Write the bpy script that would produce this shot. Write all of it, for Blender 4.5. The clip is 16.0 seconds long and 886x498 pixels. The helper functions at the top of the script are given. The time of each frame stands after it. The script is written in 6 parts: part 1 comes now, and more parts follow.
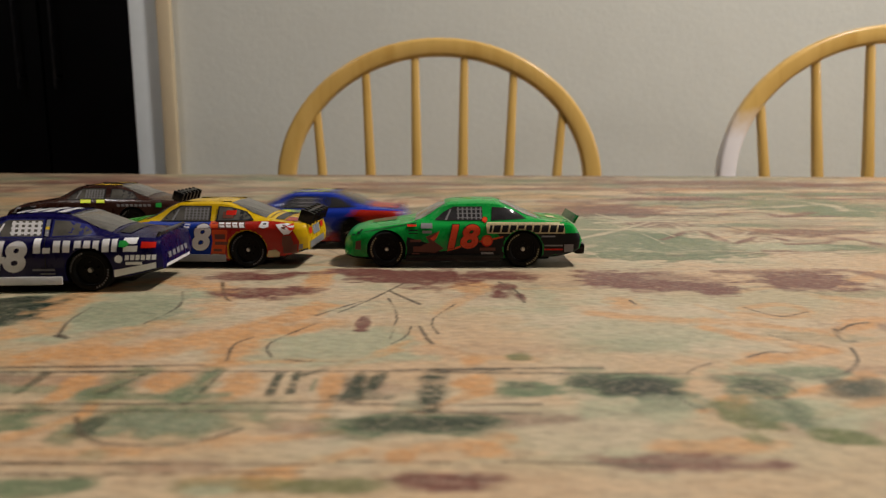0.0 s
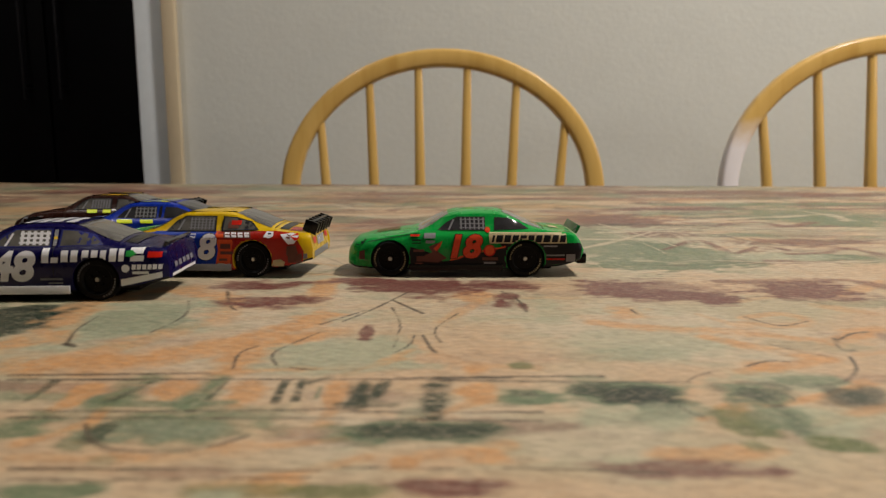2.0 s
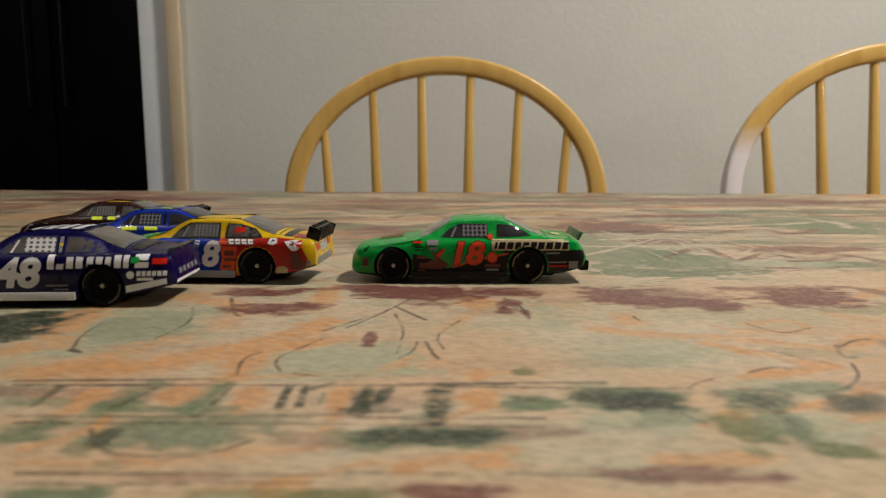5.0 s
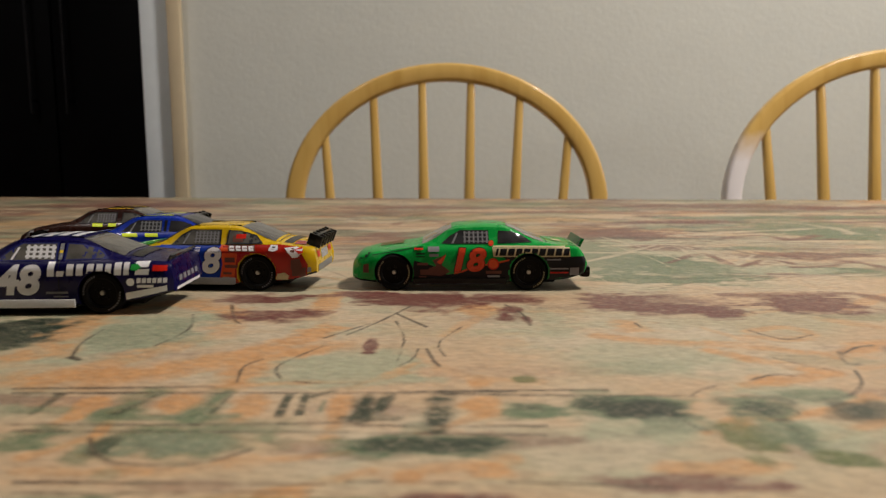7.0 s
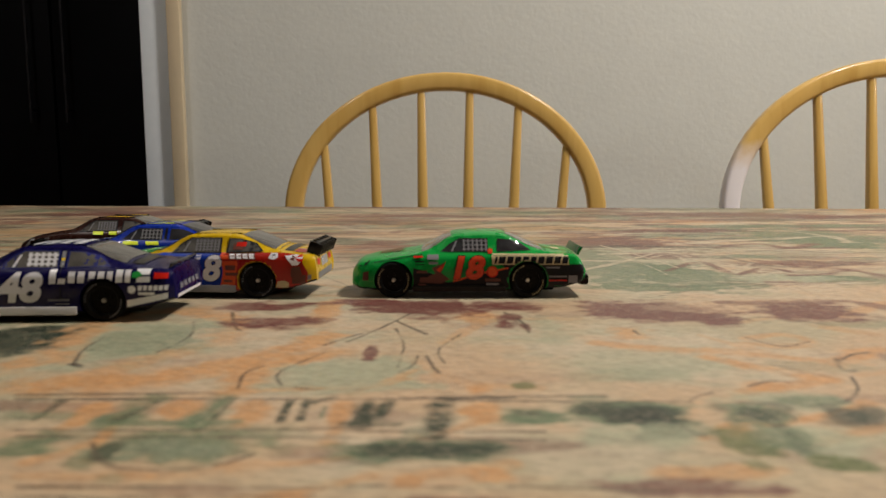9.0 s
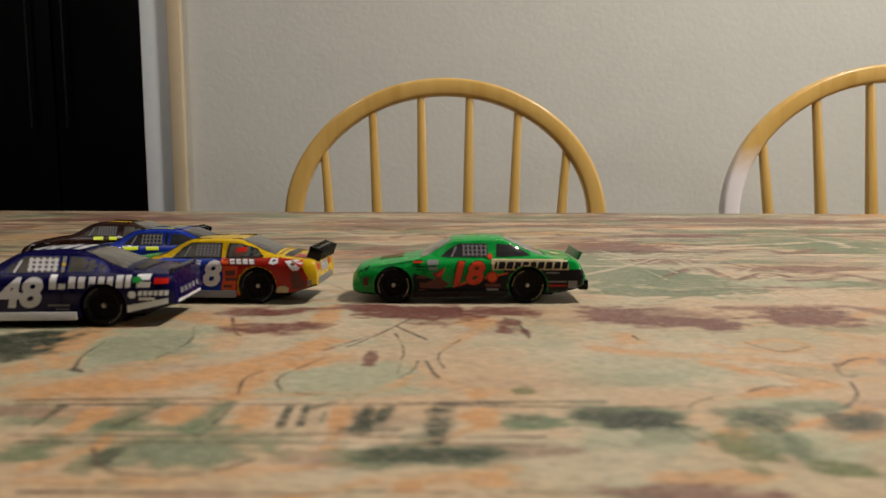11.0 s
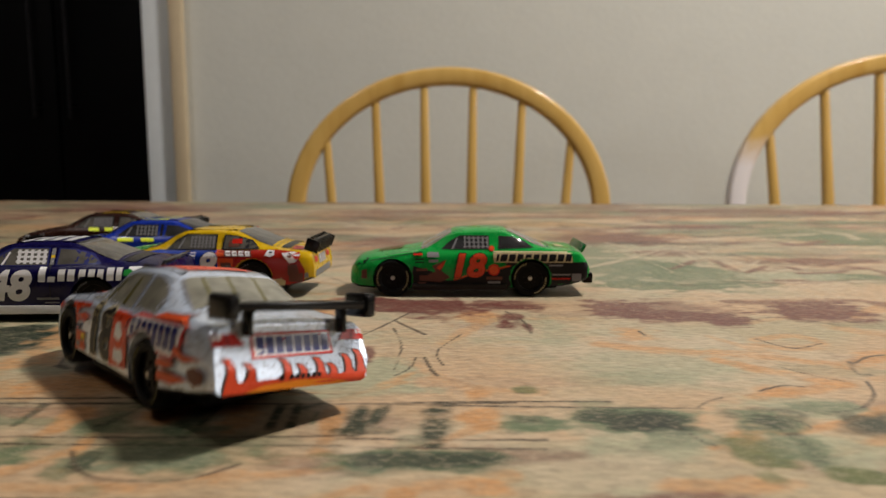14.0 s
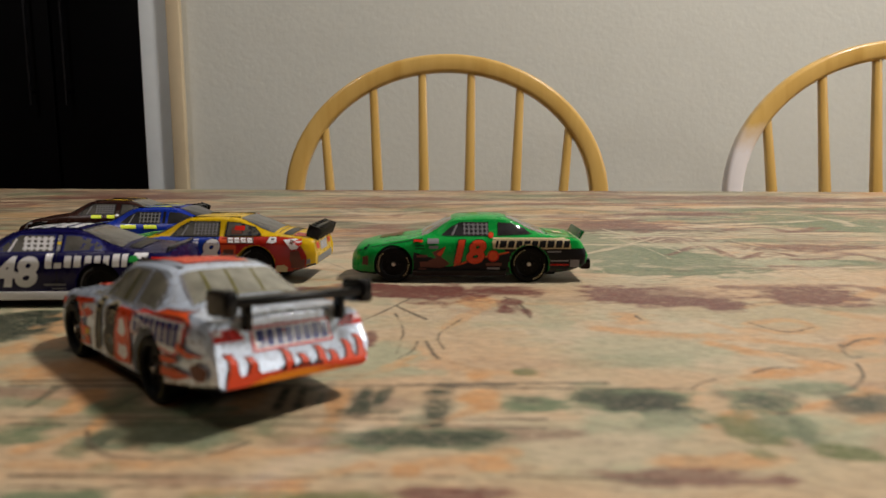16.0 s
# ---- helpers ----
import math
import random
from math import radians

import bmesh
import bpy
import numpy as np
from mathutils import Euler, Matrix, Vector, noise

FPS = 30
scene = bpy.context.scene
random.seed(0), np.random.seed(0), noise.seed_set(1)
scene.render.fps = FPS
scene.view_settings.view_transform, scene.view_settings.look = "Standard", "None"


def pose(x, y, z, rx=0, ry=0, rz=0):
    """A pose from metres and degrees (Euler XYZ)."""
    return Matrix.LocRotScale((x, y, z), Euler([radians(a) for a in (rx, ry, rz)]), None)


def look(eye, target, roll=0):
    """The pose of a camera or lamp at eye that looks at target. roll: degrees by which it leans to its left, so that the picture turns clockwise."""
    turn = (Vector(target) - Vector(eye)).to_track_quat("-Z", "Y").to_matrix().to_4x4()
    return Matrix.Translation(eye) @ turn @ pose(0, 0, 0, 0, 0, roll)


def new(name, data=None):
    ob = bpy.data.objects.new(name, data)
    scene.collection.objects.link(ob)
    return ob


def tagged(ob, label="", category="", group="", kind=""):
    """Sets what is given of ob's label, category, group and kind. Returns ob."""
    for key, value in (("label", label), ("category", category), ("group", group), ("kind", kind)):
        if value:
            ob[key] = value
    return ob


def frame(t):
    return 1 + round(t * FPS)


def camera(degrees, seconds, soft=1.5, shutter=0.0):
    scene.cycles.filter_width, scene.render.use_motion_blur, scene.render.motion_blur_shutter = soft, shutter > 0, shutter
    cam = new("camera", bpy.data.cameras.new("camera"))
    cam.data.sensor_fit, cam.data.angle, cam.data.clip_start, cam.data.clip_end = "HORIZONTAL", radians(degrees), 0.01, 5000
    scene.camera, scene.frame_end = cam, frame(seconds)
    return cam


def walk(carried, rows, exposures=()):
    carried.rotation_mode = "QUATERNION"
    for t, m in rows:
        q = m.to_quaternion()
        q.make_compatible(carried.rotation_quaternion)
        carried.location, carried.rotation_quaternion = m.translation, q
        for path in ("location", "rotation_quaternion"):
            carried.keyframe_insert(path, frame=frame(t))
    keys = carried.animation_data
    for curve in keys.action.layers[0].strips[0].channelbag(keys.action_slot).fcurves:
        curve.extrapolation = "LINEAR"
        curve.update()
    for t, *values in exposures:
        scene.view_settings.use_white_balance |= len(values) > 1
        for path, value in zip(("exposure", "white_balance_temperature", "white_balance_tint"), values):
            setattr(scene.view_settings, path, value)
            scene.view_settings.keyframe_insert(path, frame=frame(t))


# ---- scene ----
cam = camera(65, 16.0, soft=1.3, shutter=0.9)
cam.data.dof.use_dof = True
cam.data.dof.aperture_fstop = 23.0
focus = new("focus_mark")
cam.data.dof.focus_object = focus
walk(cam, [
    (0.0, pose(0.0001, 0.0037, 0.7930, 80.64, -0.03, -0.39)),
    (0.5, pose(0.0002, 0.0031, 0.7933, 80.66, -0.03, -0.36)),
    (1.0, pose(0.0000, 0.0025, 0.7932, 80.89, -0.09, -0.29)),
    (1.5, pose(0.0000, 0.0030, 0.7933, 80.90, -0.10, -0.16)),
    (2.0, pose(0.0001, 0.0017, 0.7934, 81.42, -0.02, -0.14)),
    (2.5, pose(-0.0001, 0.0015, 0.7934, 81.90, -0.08, -0.11)),
    (3.0, pose(0.0001, 0.0013, 0.7934, 82.17, 0.03, -0.06)),
    (3.5, pose(-0.0001, 0.0003, 0.7934, 82.16, 0.03, -0.08)),
    (4.0, pose(-0.0000, 0.0000, 0.7936, 82.00, -0.00, -0.00)),
    (6.5, pose(0.0001, 0.0023, 0.7932, 82.06, 0.01, 0.15)),
    (7.0, pose(0.0001, 0.0013, 0.7935, 82.52, 0.05, 0.16)),
    (7.5, pose(0.0000, 0.0006, 0.7935, 82.78, 0.03, 0.12)),
    (8.0, pose(0.0001, 0.0002, 0.7935, 82.99, 0.01, 0.14)),
    (8.5, pose(-0.0001, -0.0002, 0.7934, 83.16, 0.02, 0.06)),
    (9.0, pose(-0.0001, -0.0001, 0.7934, 83.24, 0.02, 0.06)),
    (11.5, pose(-0.0001, -0.0008, 0.7936, 83.83, 0.01, 0.05)),
    (12.0, pose(0.0001, -0.0026, 0.7938, 83.96, 0.05, 0.09)),
    (12.5, pose(0.0000, -0.0015, 0.7936, 83.82, 0.08, 0.12)),
    (13.0, pose(0.0009, 0.0017, 0.7925, 83.79, 0.18, 0.15)),
    (13.5, pose(0.0008, 0.0036, 0.7933, 83.23, 0.05, 0.32)),
    (14.0, pose(0.0010, 0.0055, 0.7933, 82.88, -0.02, 0.38)),
    (14.5, pose(0.0010, 0.0057, 0.7934, 82.40, 0.01, 0.38)),
    (15.0, pose(0.0010, 0.0060, 0.7933, 82.12, -0.02, 0.39)),
    (15.5, pose(0.0009, 0.0043, 0.7937, 81.80, 0.03, 0.38)),
    (16.0, pose(0.0003, 0.0023, 0.7934, 81.85, 0.02, 0.19)),
], exposures=[(0.0, 0.12), (16.0, 0.15)])

# ---- light: a ceiling fixture over the table, a weak added fill aside and an added light across the room ----
world = bpy.data.worlds.new("night")
world.use_nodes = True
world.node_tree.nodes["Background"].inputs[0].default_value = (0.010, 0.012, 0.018, 1)
world.node_tree.nodes["Background"].inputs[1].default_value = 0.1
scene.world = world


def lamp(name, eye, target, size, watts, colour):
    data = bpy.data.lights.new(name, "AREA")
    data.shape, data.size, data.energy, data.color = "DISK", size, watts, colour
    data.spread = radians(120)
    ob = new(name, data)
    ob.matrix_world = look(eye, target)
    return ob


lamp("ceiling_light", (1.02, 0.28, 2.34), (0.55, 0.40, 0.75), 0.26, 16.8, (1.0, 0.92, 0.85))
# Unseen fill added to brighten the left wall and the shadows, no known fixture.
lamp("fill_light_left", (-0.95, 0.05, 2.32), (-0.55, 0.8, 0.9), 0.20, 2.2, (1.0, 0.94, 0.90))
# Unseen light below ceiling height, placed for the highlight on the white car's tail.
lamp("low_light_across", (2.35, -0.22, 1.55), (0.0, 0.15, 0.8), 0.34, 3.0, (1.0, 0.94, 0.88))


# ---- materials ----
def material(name, colour, rough=0.5, metal=0.0, grain=0.0, scale=200.0, bump=0.0, coat=0.0, spec=0.3):
    m = bpy.data.materials.new(name)
    m.use_nodes = True
    n, k = m.node_tree.nodes, m.node_tree.links
    b = n["Principled BSDF"]
    b.inputs["Roughness"].default_value, b.inputs["Metallic"].default_value = rough, metal
    b.inputs["Coat Weight"].default_value = coat
    b.inputs["Coat Roughness"].default_value = 0.05
    b.inputs["Specular IOR Level"].default_value = spec
    c = (*colour, 1)
    b.inputs["Base Color"].default_value = c
    if grain or bump:
        tc = n.new("ShaderNodeTexCoord")
        t = n.new("ShaderNodeTexNoise")
        t.inputs["Scale"].default_value, t.inputs["Detail"].default_value = scale, 6
        k.new(tc.outputs["Object"], t.inputs["Vector"])
        t2 = n.new("ShaderNodeTexNoise")
        t2.inputs["Scale"].default_value = scale / 9
        k.new(tc.outputs["Object"], t2.inputs["Vector"])
        add = n.new("ShaderNodeMath")
        add.operation = "ADD"
        k.new(t.outputs["Fac"], add.inputs[0])
        k.new(t2.outputs["Fac"], add.inputs[1])
        if grain:
            r = n.new("ShaderNodeMapRange")
            r.inputs["From Min"].default_value, r.inputs["From Max"].default_value = 0.6, 1.4
            r.inputs["To Min"].default_value, r.inputs["To Max"].default_value = 1 - grain, 1 + grain
            k.new(add.outputs[0], r.inputs["Value"])
            mul = n.new("ShaderNodeMix")
            mul.data_type, mul.blend_type = "RGBA", "MULTIPLY"
            mul.inputs["Factor"].default_value = 1
            mul.inputs["A"].default_value = c
            k.new(r.outputs[0], mul.inputs["B"])
            k.new(mul.outputs["Result"], b.inputs["Base Color"])
            rr = n.new("ShaderNodeMapRange")
            rr.inputs["From Min"].default_value, rr.inputs["From Max"].default_value = 0.6, 1.4
            rr.inputs["To Min"].default_value, rr.inputs["To Max"].default_value = rough * 0.8, min(1, rough * 1.25)
            k.new(add.outputs[0], rr.inputs["Value"])
            k.new(rr.outputs[0], b.inputs["Roughness"])
        if bump:
            bp = n.new("ShaderNodeBump")
            bp.inputs["Strength"].default_value, bp.inputs["Distance"].default_value = 0.6, bump
            k.new(t.outputs["Fac"], bp.inputs["Height"])
            k.new(bp.outputs[0], b.inputs["Normal"])
    return m


def wood(name, light, dark, scale):
    m = material(name, light, 0.28, coat=0.25)
    n, k = m.node_tree.nodes, m.node_tree.links
    b = n["Principled BSDF"]
    tc, mp = n.new("ShaderNodeTexCoord"), n.new("ShaderNodeMapping")
    mp.inputs["Scale"].default_value = (scale, scale, scale * 0.12)
    k.new(tc.outputs["Object"], mp.inputs["Vector"])
    t = n.new("ShaderNodeTexNoise")
    t.inputs["Scale"].default_value, t.inputs["Detail"].default_value, t.inputs["Distortion"].default_value = 1.0, 7, 0.8
    k.new(mp.outputs[0], t.inputs["Vector"])
    r = n.new("ShaderNodeValToRGB")
    r.color_ramp.elements[0].position, r.color_ramp.elements[0].color = 0.3, (*dark, 1)
    r.color_ramp.elements[1].position, r.color_ramp.elements[1].color = 0.65, (*light, 1)
    k.new(t.outputs["Fac"], r.inputs[0])
    k.new(r.outputs[0], b.inputs["Base Color"])
    return m


# Unseen walls share the wall paint, darkened here so they bounce less light.
DARKENED_WALL = material("darkened_wall_paint", (0.30, 0.26, 0.21), 0.8, grain=0.05, scale=100)
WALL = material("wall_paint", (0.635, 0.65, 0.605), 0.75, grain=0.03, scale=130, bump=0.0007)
CEILING = material("ceiling_paint", (0.82, 0.80, 0.77), 0.9, grain=0.03, scale=120, bump=0.001)
FLOOR = wood("floor_boards", (0.30, 0.19, 0.10), (0.20, 0.12, 0.06), 30)
JAMB = material("jamb_paint", (0.78, 0.84, 0.88), 0.45, grain=0.04, scale=60)
TRIM = material("trim_paint", (0.60, 0.50, 0.34), 0.4, grain=0.05, scale=60)
# Darkness of the doorway put into the cabinet's near-black colour.
CABINET_DARK = material("cabinet_darkness", (0.004, 0.004, 0.005), 0.5, grain=0.2, scale=20, spec=0.15)
# Near-black walls: the room's lack of light is put into their colour.
PAINTED_DARK = material("painted_room_darkness", (0.012, 0.012, 0.012), 0.95, grain=0.1, scale=20)
CHROME = material("dull_chrome", (0.10, 0.10, 0.11), 0.45, metal=1.0)
PINE = wood("lacquered_pine", (0.64, 0.42, 0.13), (0.54, 0.33, 0.085), 45)
TABLE_WOOD = wood("table_wood", (0.40, 0.24, 0.11), (0.28, 0.15, 0.06), 25)


def half_pale_pine():
    """Lacquered pine that turns pale low on one side of the bow."""
    m = wood("pine_pale_low", (0.64, 0.42, 0.13), (0.54, 0.33, 0.085), 45)
    n, k = m.node_tree.nodes, m.node_tree.links
    b = n["Principled BSDF"]
    src = b.inputs["Base Color"].links[0].from_socket
    tc, sep = n.new("ShaderNodeTexCoord"), n.new("ShaderNodeSeparateXYZ")
    k.new(tc.outputs["Object"], sep.inputs[0])
    t = n.new("ShaderNodeTexNoise")
    t.inputs["Scale"].default_value, t.inputs["Detail"].default_value = 60, 5
    k.new(tc.outputs["Object"], t.inputs["Vector"])
    add = n.new("ShaderNodeMath")
    add.operation, add.inputs[1].default_value = "MULTIPLY_ADD", 0.03
    k.new(t.outputs["Fac"], add.inputs[0])
    k.new(sep.outputs["Z"], add.inputs[2])
    r = n.new("ShaderNodeMapRange")
    r.inputs["From Min"].default_value, r.inputs["From Max"].default_value = 0.845, 0.805
    k.new(add.outputs[0], r.inputs["Value"])
    side = n.new("ShaderNodeMath")
    side.operation, side.inputs[1].default_value = "LESS_THAN", 0.0
    k.new(sep.outputs["X"], side.inputs[0])
    both = n.new("ShaderNodeMath")
    both.operation = "MULTIPLY"
    k.new(r.outputs[0], both.inputs[0])
    k.new(side.outputs[0], both.inputs[1])
    mix = n.new("ShaderNodeMix")
    mix.data_type = "RGBA"
    k.new(both.outputs[0], mix.inputs["Factor"])
    k.new(src, mix.inputs["A"])
    mix.inputs["B"].default_value = (0.80, 0.76, 0.76, 1)
    k.new(mix.outputs["Result"], b.inputs["Base Color"])
    return m


HALF_PALE_PINE = half_pale_pine()
RUBBER = material("tyre_rubber", (0.005, 0.005, 0.005), 0.5, grain=0.3, scale=900, spec=0.1)
RIM = material("rim_black", (0.004, 0.004, 0.004), 0.4, grain=0.2, scale=800, spec=0.12)
HUB = material("axle_steel", (0.55, 0.54, 0.52), 0.35, metal=1.0)
CHASSIS = material("chassis_plastic", (0.004, 0.004, 0.005), 0.45, grain=0.3, scale=700, spec=0.14)
BLACK = material("black_plastic", (0.005, 0.005, 0.005), 0.22, grain=0.2, scale=700, spec=0.3)
PRINT_WHITE = material("white_print", (0.74, 0.74, 0.76), 0.24, grain=0.05, scale=1500, spec=0.45)
PRINT_BLACK = material("black_print", (0.006, 0.006, 0.008), 0.4, grain=0.1, scale=1500, spec=0.25)
PRINT_RED = material("red_print", (0.50, 0.014, 0.006), 0.3, grain=0.1, scale=1500)
PRINT_ORANGE = material("orange_print", (0.66, 0.085, 0.018), 0.35, grain=0.1, scale=1500)
PRINT_SCARLET = material("scarlet_print", (0.62, 0.062, 0.020), 0.28, grain=0.1, scale=1500)
PRINT_YELLOW = material("yellow_print", (0.75, 0.52, 0.02), 0.35, grain=0.08, scale=1500)
PRINT_AMBER = material("amber_print", (0.70, 0.22, 0.01), 0.35, grain=0.08, scale=1500)
PRINT_NEON = material("lime_print", (0.62, 0.75, 0.02), 0.35, grain=0.08, scale=1500)
PRINT_BLUE = material("blue_print", (0.006, 0.035, 0.30), 0.35, grain=0.1, scale=1500, spec=0.2)
PRINT_NAVY = material("navy_print", (0.02, 0.025, 0.14), 0.24, grain=0.1, scale=1500, spec=0.45)
PRINT_GREY = material("grey_print", (0.20, 0.20, 0.21), 0.4, grain=0.15, scale=1500)
PRINT_CREAM = material("cream_print", (0.50, 0.42, 0.24), 0.4, grain=0.1, scale=1500)
PRINT_GREEN = material("green_print", (0.02, 0.30, 0.05), 0.35, grain=0.1, scale=1500)
PRINT_BROWN = material("brown_print", (0.13, 0.045, 0.03), 0.4, grain=0.15, scale=1500)
PRINT_OLIVE = material("olive_print", (0.10, 0.09, 0.02), 0.4, grain=0.1, scale=1500, spec=0.3)
PRINT_SILVER = material("silver_print", (0.55, 0.57, 0.62), 0.25, metal=0.6, grain=0.08, scale=1500)
GLASS_GREY = material("smoked_window", (0.105, 0.10, 0.088), 0.16, grain=0.5, scale=300, coat=0.4)
GLASS_PALE = material("pale_window", (0.24, 0.235, 0.19), 0.14, grain=0.5, scale=300, coat=0.4)
GLASS_DARK = material("dark_window", (0.03, 0.03, 0.033), 0.16, grain=0.5, scale=300, coat=0.4)


def paint(name, colour, metal=0.0, rough=0.28, coat=0.35):
    return material(name, colour, rough, metal, grain=0.09, scale=260, coat=coat, spec=0.2, bump=0.00006)


def plate_paint(name, colour, scratch):
    """White paint printed with short slanting dashes."""
    m = paint(name, colour, 0.35, 0.30, 0.9)
    n, k = m.node_tree.nodes, m.node_tree.links
    b = n["Principled BSDF"]
    src = b.inputs["Base Color"].links[0].from_socket
    tc, mask = n.new("ShaderNodeTexCoord"), None
    for turn in (0.8, -0.75):
        mp = n.new("ShaderNodeMapping")
        mp.inputs["Rotation"].default_value = (turn, turn, turn)
        mp.inputs["Scale"].default_value = (420, 2400, 2400)
        k.new(tc.outputs["Object"], mp.inputs["Vector"])
        t = n.new("ShaderNodeTexNoise")
        t.inputs["Scale"].default_value, t.inputs["Detail"].default_value = 1.0, 1
        k.new(mp.outputs[0], t.inputs["Vector"])
        r = n.new("ShaderNodeMapRange")
        r.inputs["From Min"].default_value, r.inputs["From Max"].default_value = 0.635, 0.67
        r.inputs["To Max"].default_value = 0.8
        k.new(t.outputs["Fac"], r.inputs["Value"])
        if mask is None:
            mask = r.outputs[0]
        else:
            mx = n.new("ShaderNodeMath")
            mx.operation = "MAXIMUM"
            k.new(mask, mx.inputs[0])
            k.new(r.outputs[0], mx.inputs[1])
            mask = mx.outputs[0]
    mix = n.new("ShaderNodeMix")
    mix.data_type = "RGBA"
    k.new(mask, mix.inputs["Factor"])
    k.new(src, mix.inputs["A"])
    mix.inputs["B"].default_value = (*scratch, 1)
    k.new(mix.outputs["Result"], b.inputs["Base Color"])
    return m


# ---- mesh tools ----
def mesh_of(bm, name, mats, angle=35):
    me = bpy.data.meshes.new(name)
    bm.normal_update()
    bm.to_mesh(me)
    bm.free()
    for m in mats if isinstance(mats, (list, tuple)) else [mats]:
        me.materials.append(m)
    me.polygons.foreach_set("use_smooth", [True] * len(me.polygons))
    me.set_sharp_from_angle(angle=radians(angle))
    return me


def part(name, bm, mat, parent=None, label="", m=None, angle=35):
    me = bm if isinstance(bm, bpy.types.Mesh) else mesh_of(bm, name, mat, angle)
    ob = new(name, me)
    if parent:
        ob.parent = parent
    if m is not None:
        ob.matrix_basis = m
    if label:
        ob["label"] = label
    return ob


def box(bm, x0, x1, y0, y1, z0, z1, bevel=0.0, segments=2):
    r = bmesh.ops.create_cube(bm, size=1, matrix=Matrix.Translation(((x0 + x1) / 2, (y0 + y1) / 2, (z0 + z1) / 2)) @ Matrix.Diagonal((x1 - x0, y1 - y0, z1 - z0, 1)))
    if bevel:
        edges = list({e for v in r["verts"] for e in v.link_edges})
        bmesh.ops.bevel(bm, geom=edges, offset=bevel, segments=segments, profile=0.6, affect="EDGES")
    return bm


def box_part(name, dims, mat, parent=None, label="", bevel=0.0):
    bm = bmesh.new()
    box(bm, *dims, bevel=bevel)
    return part(name, bm, mat, parent, label)


def tube(bm, path, radii, sides=12, squash=(1, 1), across=Vector((0, 1, 0)), soft=0.8):
    """A closed tube along a path of points; squash gives its half axes in the path's plane and across it."""
    rings = []
    for i, p in enumerate(path):
        a, b = Vector(path[max(i - 1, 0)]), Vector(path[min(i + 1, len(path) - 1)])
        d = (b - a).normalized()
        side = across.cross(d).normalized()
        up = d.cross(side)
        r = radii[i] if hasattr(radii, "__len__") else radii
        ring = []
        for j in range(sides):
            w = 2 * math.pi * j / sides
            c, s = math.cos(w), math.sin(w)
            c, s = math.copysign(abs(c) ** soft, c), math.copysign(abs(s) ** soft, s)
            ring.append(bm.verts.new(Vector(p) + side * c * r * squash[0] + up * s * r * squash[1]))
        rings.append(ring)
    for a, b in zip(rings, rings[1:]):
        for j in range(sides):
            bm.faces.new((a[j], a[(j + 1) % sides], b[(j + 1) % sides], b[j]))
    bm.faces.new(rings[0][::-1])
    bm.faces.new(rings[-1])
    bmesh.ops.recalc_face_normals(bm, faces=bm.faces)
    return bm


# ---- room ----
def structure(name, dims, mat, label, bevel=0.0):
    return tagged(box_part(name, dims, mat, None, "", bevel), label, name.split("_")[0], "", "structure")


WALL_Y = 1.12
structure("floor", (-3.0, 2.6, -2.6, 3.2, -0.1, 0.0), FLOOR, "brown wooden board floor of the dining room")
structure("ceiling", (-3.0, 2.6, -2.6, 3.2, 2.44, 2.54), CEILING, "white textured ceiling over the dining room")
structure("wall_north", (-0.431, 2.6, WALL_Y, WALL_Y + 0.12, 0, 2.44), WALL, "grey-beige wall with orange-peel texture")
structure("wall_lintel", (-3.0, -0.431, WALL_Y, WALL_Y + 0.12, 2.1, 2.44), WALL, "grey-beige wall above the dark doorway")
structure("wall_east", (2.6, 2.72, -2.6, 3.2, 0, 2.44), DARKENED_WALL, "unseen side wall, beige darkened to cut bounce light")
structure("wall_west", (-3.12, -3.0, -2.6, WALL_Y, 0, 2.44), DARKENED_WALL, "unseen side wall, beige darkened to cut bounce light")
structure("wall_south", (-3.0, 2.6, -2.72, -2.6, 0, 2.44), DARKENED_WALL, "unseen wall across the room, beige darkened to cut bounce light")
structure("wall_far_west", (-3.12, -3.0, WALL_Y, 3.2, 0, 2.44), PAINTED_DARK, "wall of the unlit room, its darkness put into the colour")
structure("wall_far_north", (-3.12, 2.72, 3.2, 3.32, 0, 2.44), PAINTED_DARK, "wall of the unlit room, its darkness put into the colour")


# ---- dark doorway: jamb, trim, unlit cabinet ----
tagged(box_part("door_jamb", (-0.476, -0.4312, WALL_Y - 0.002, WALL_Y + 0.124, 0, 2.1), JAMB, None, "", 0.004), "grey painted door jamb beside the dark doorway", "door jamb", "", "structure")
tagged(box_part("door_trim", (-0.4288, -0.407, WALL_Y - 0.016, WALL_Y - 0.0005, 0, 2.14), TRIM, None, "", 0.005), "beige painted door trim strip", "trim", "", "structure")


def cabinet():
    c = new("tall_cabinet")
    c.location = (-0.95, 1.75, 0)
    part("carcass", box(bmesh.new(), -0.45, 0.45, 0, 0.4, 0, 1.95, 0.006), CABINET_DARK, c)
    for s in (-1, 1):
        d = part("cabinet_door", box(bmesh.new(), -0.22, 0.22, -0.02, -0.0005, 0.08, 1.92, 0.004), CABINET_DARK, c, "", pose(s * 0.223, 0, 0))
        bm = bmesh.new()
        tube(bm, [Vector((-s * 0.18, -0.05, z)) for z in (0.9, 1.0, 1.2, 1.3)], 0.003, 10, across=Vector((1, 0, 0)))
        for z in (0.93, 1.27):
            box(bm, -s * 0.18 - 0.004, -s * 0.18 + 0.004, -0.05, -0.018, z - 0.004, z + 0.004)
        part("handle", bm, CHROME, d, "chrome bar handle")
    return tagged(c, "tall black cabinet with the unlit room's darkness in its colour", "cabinet")


cabinet()

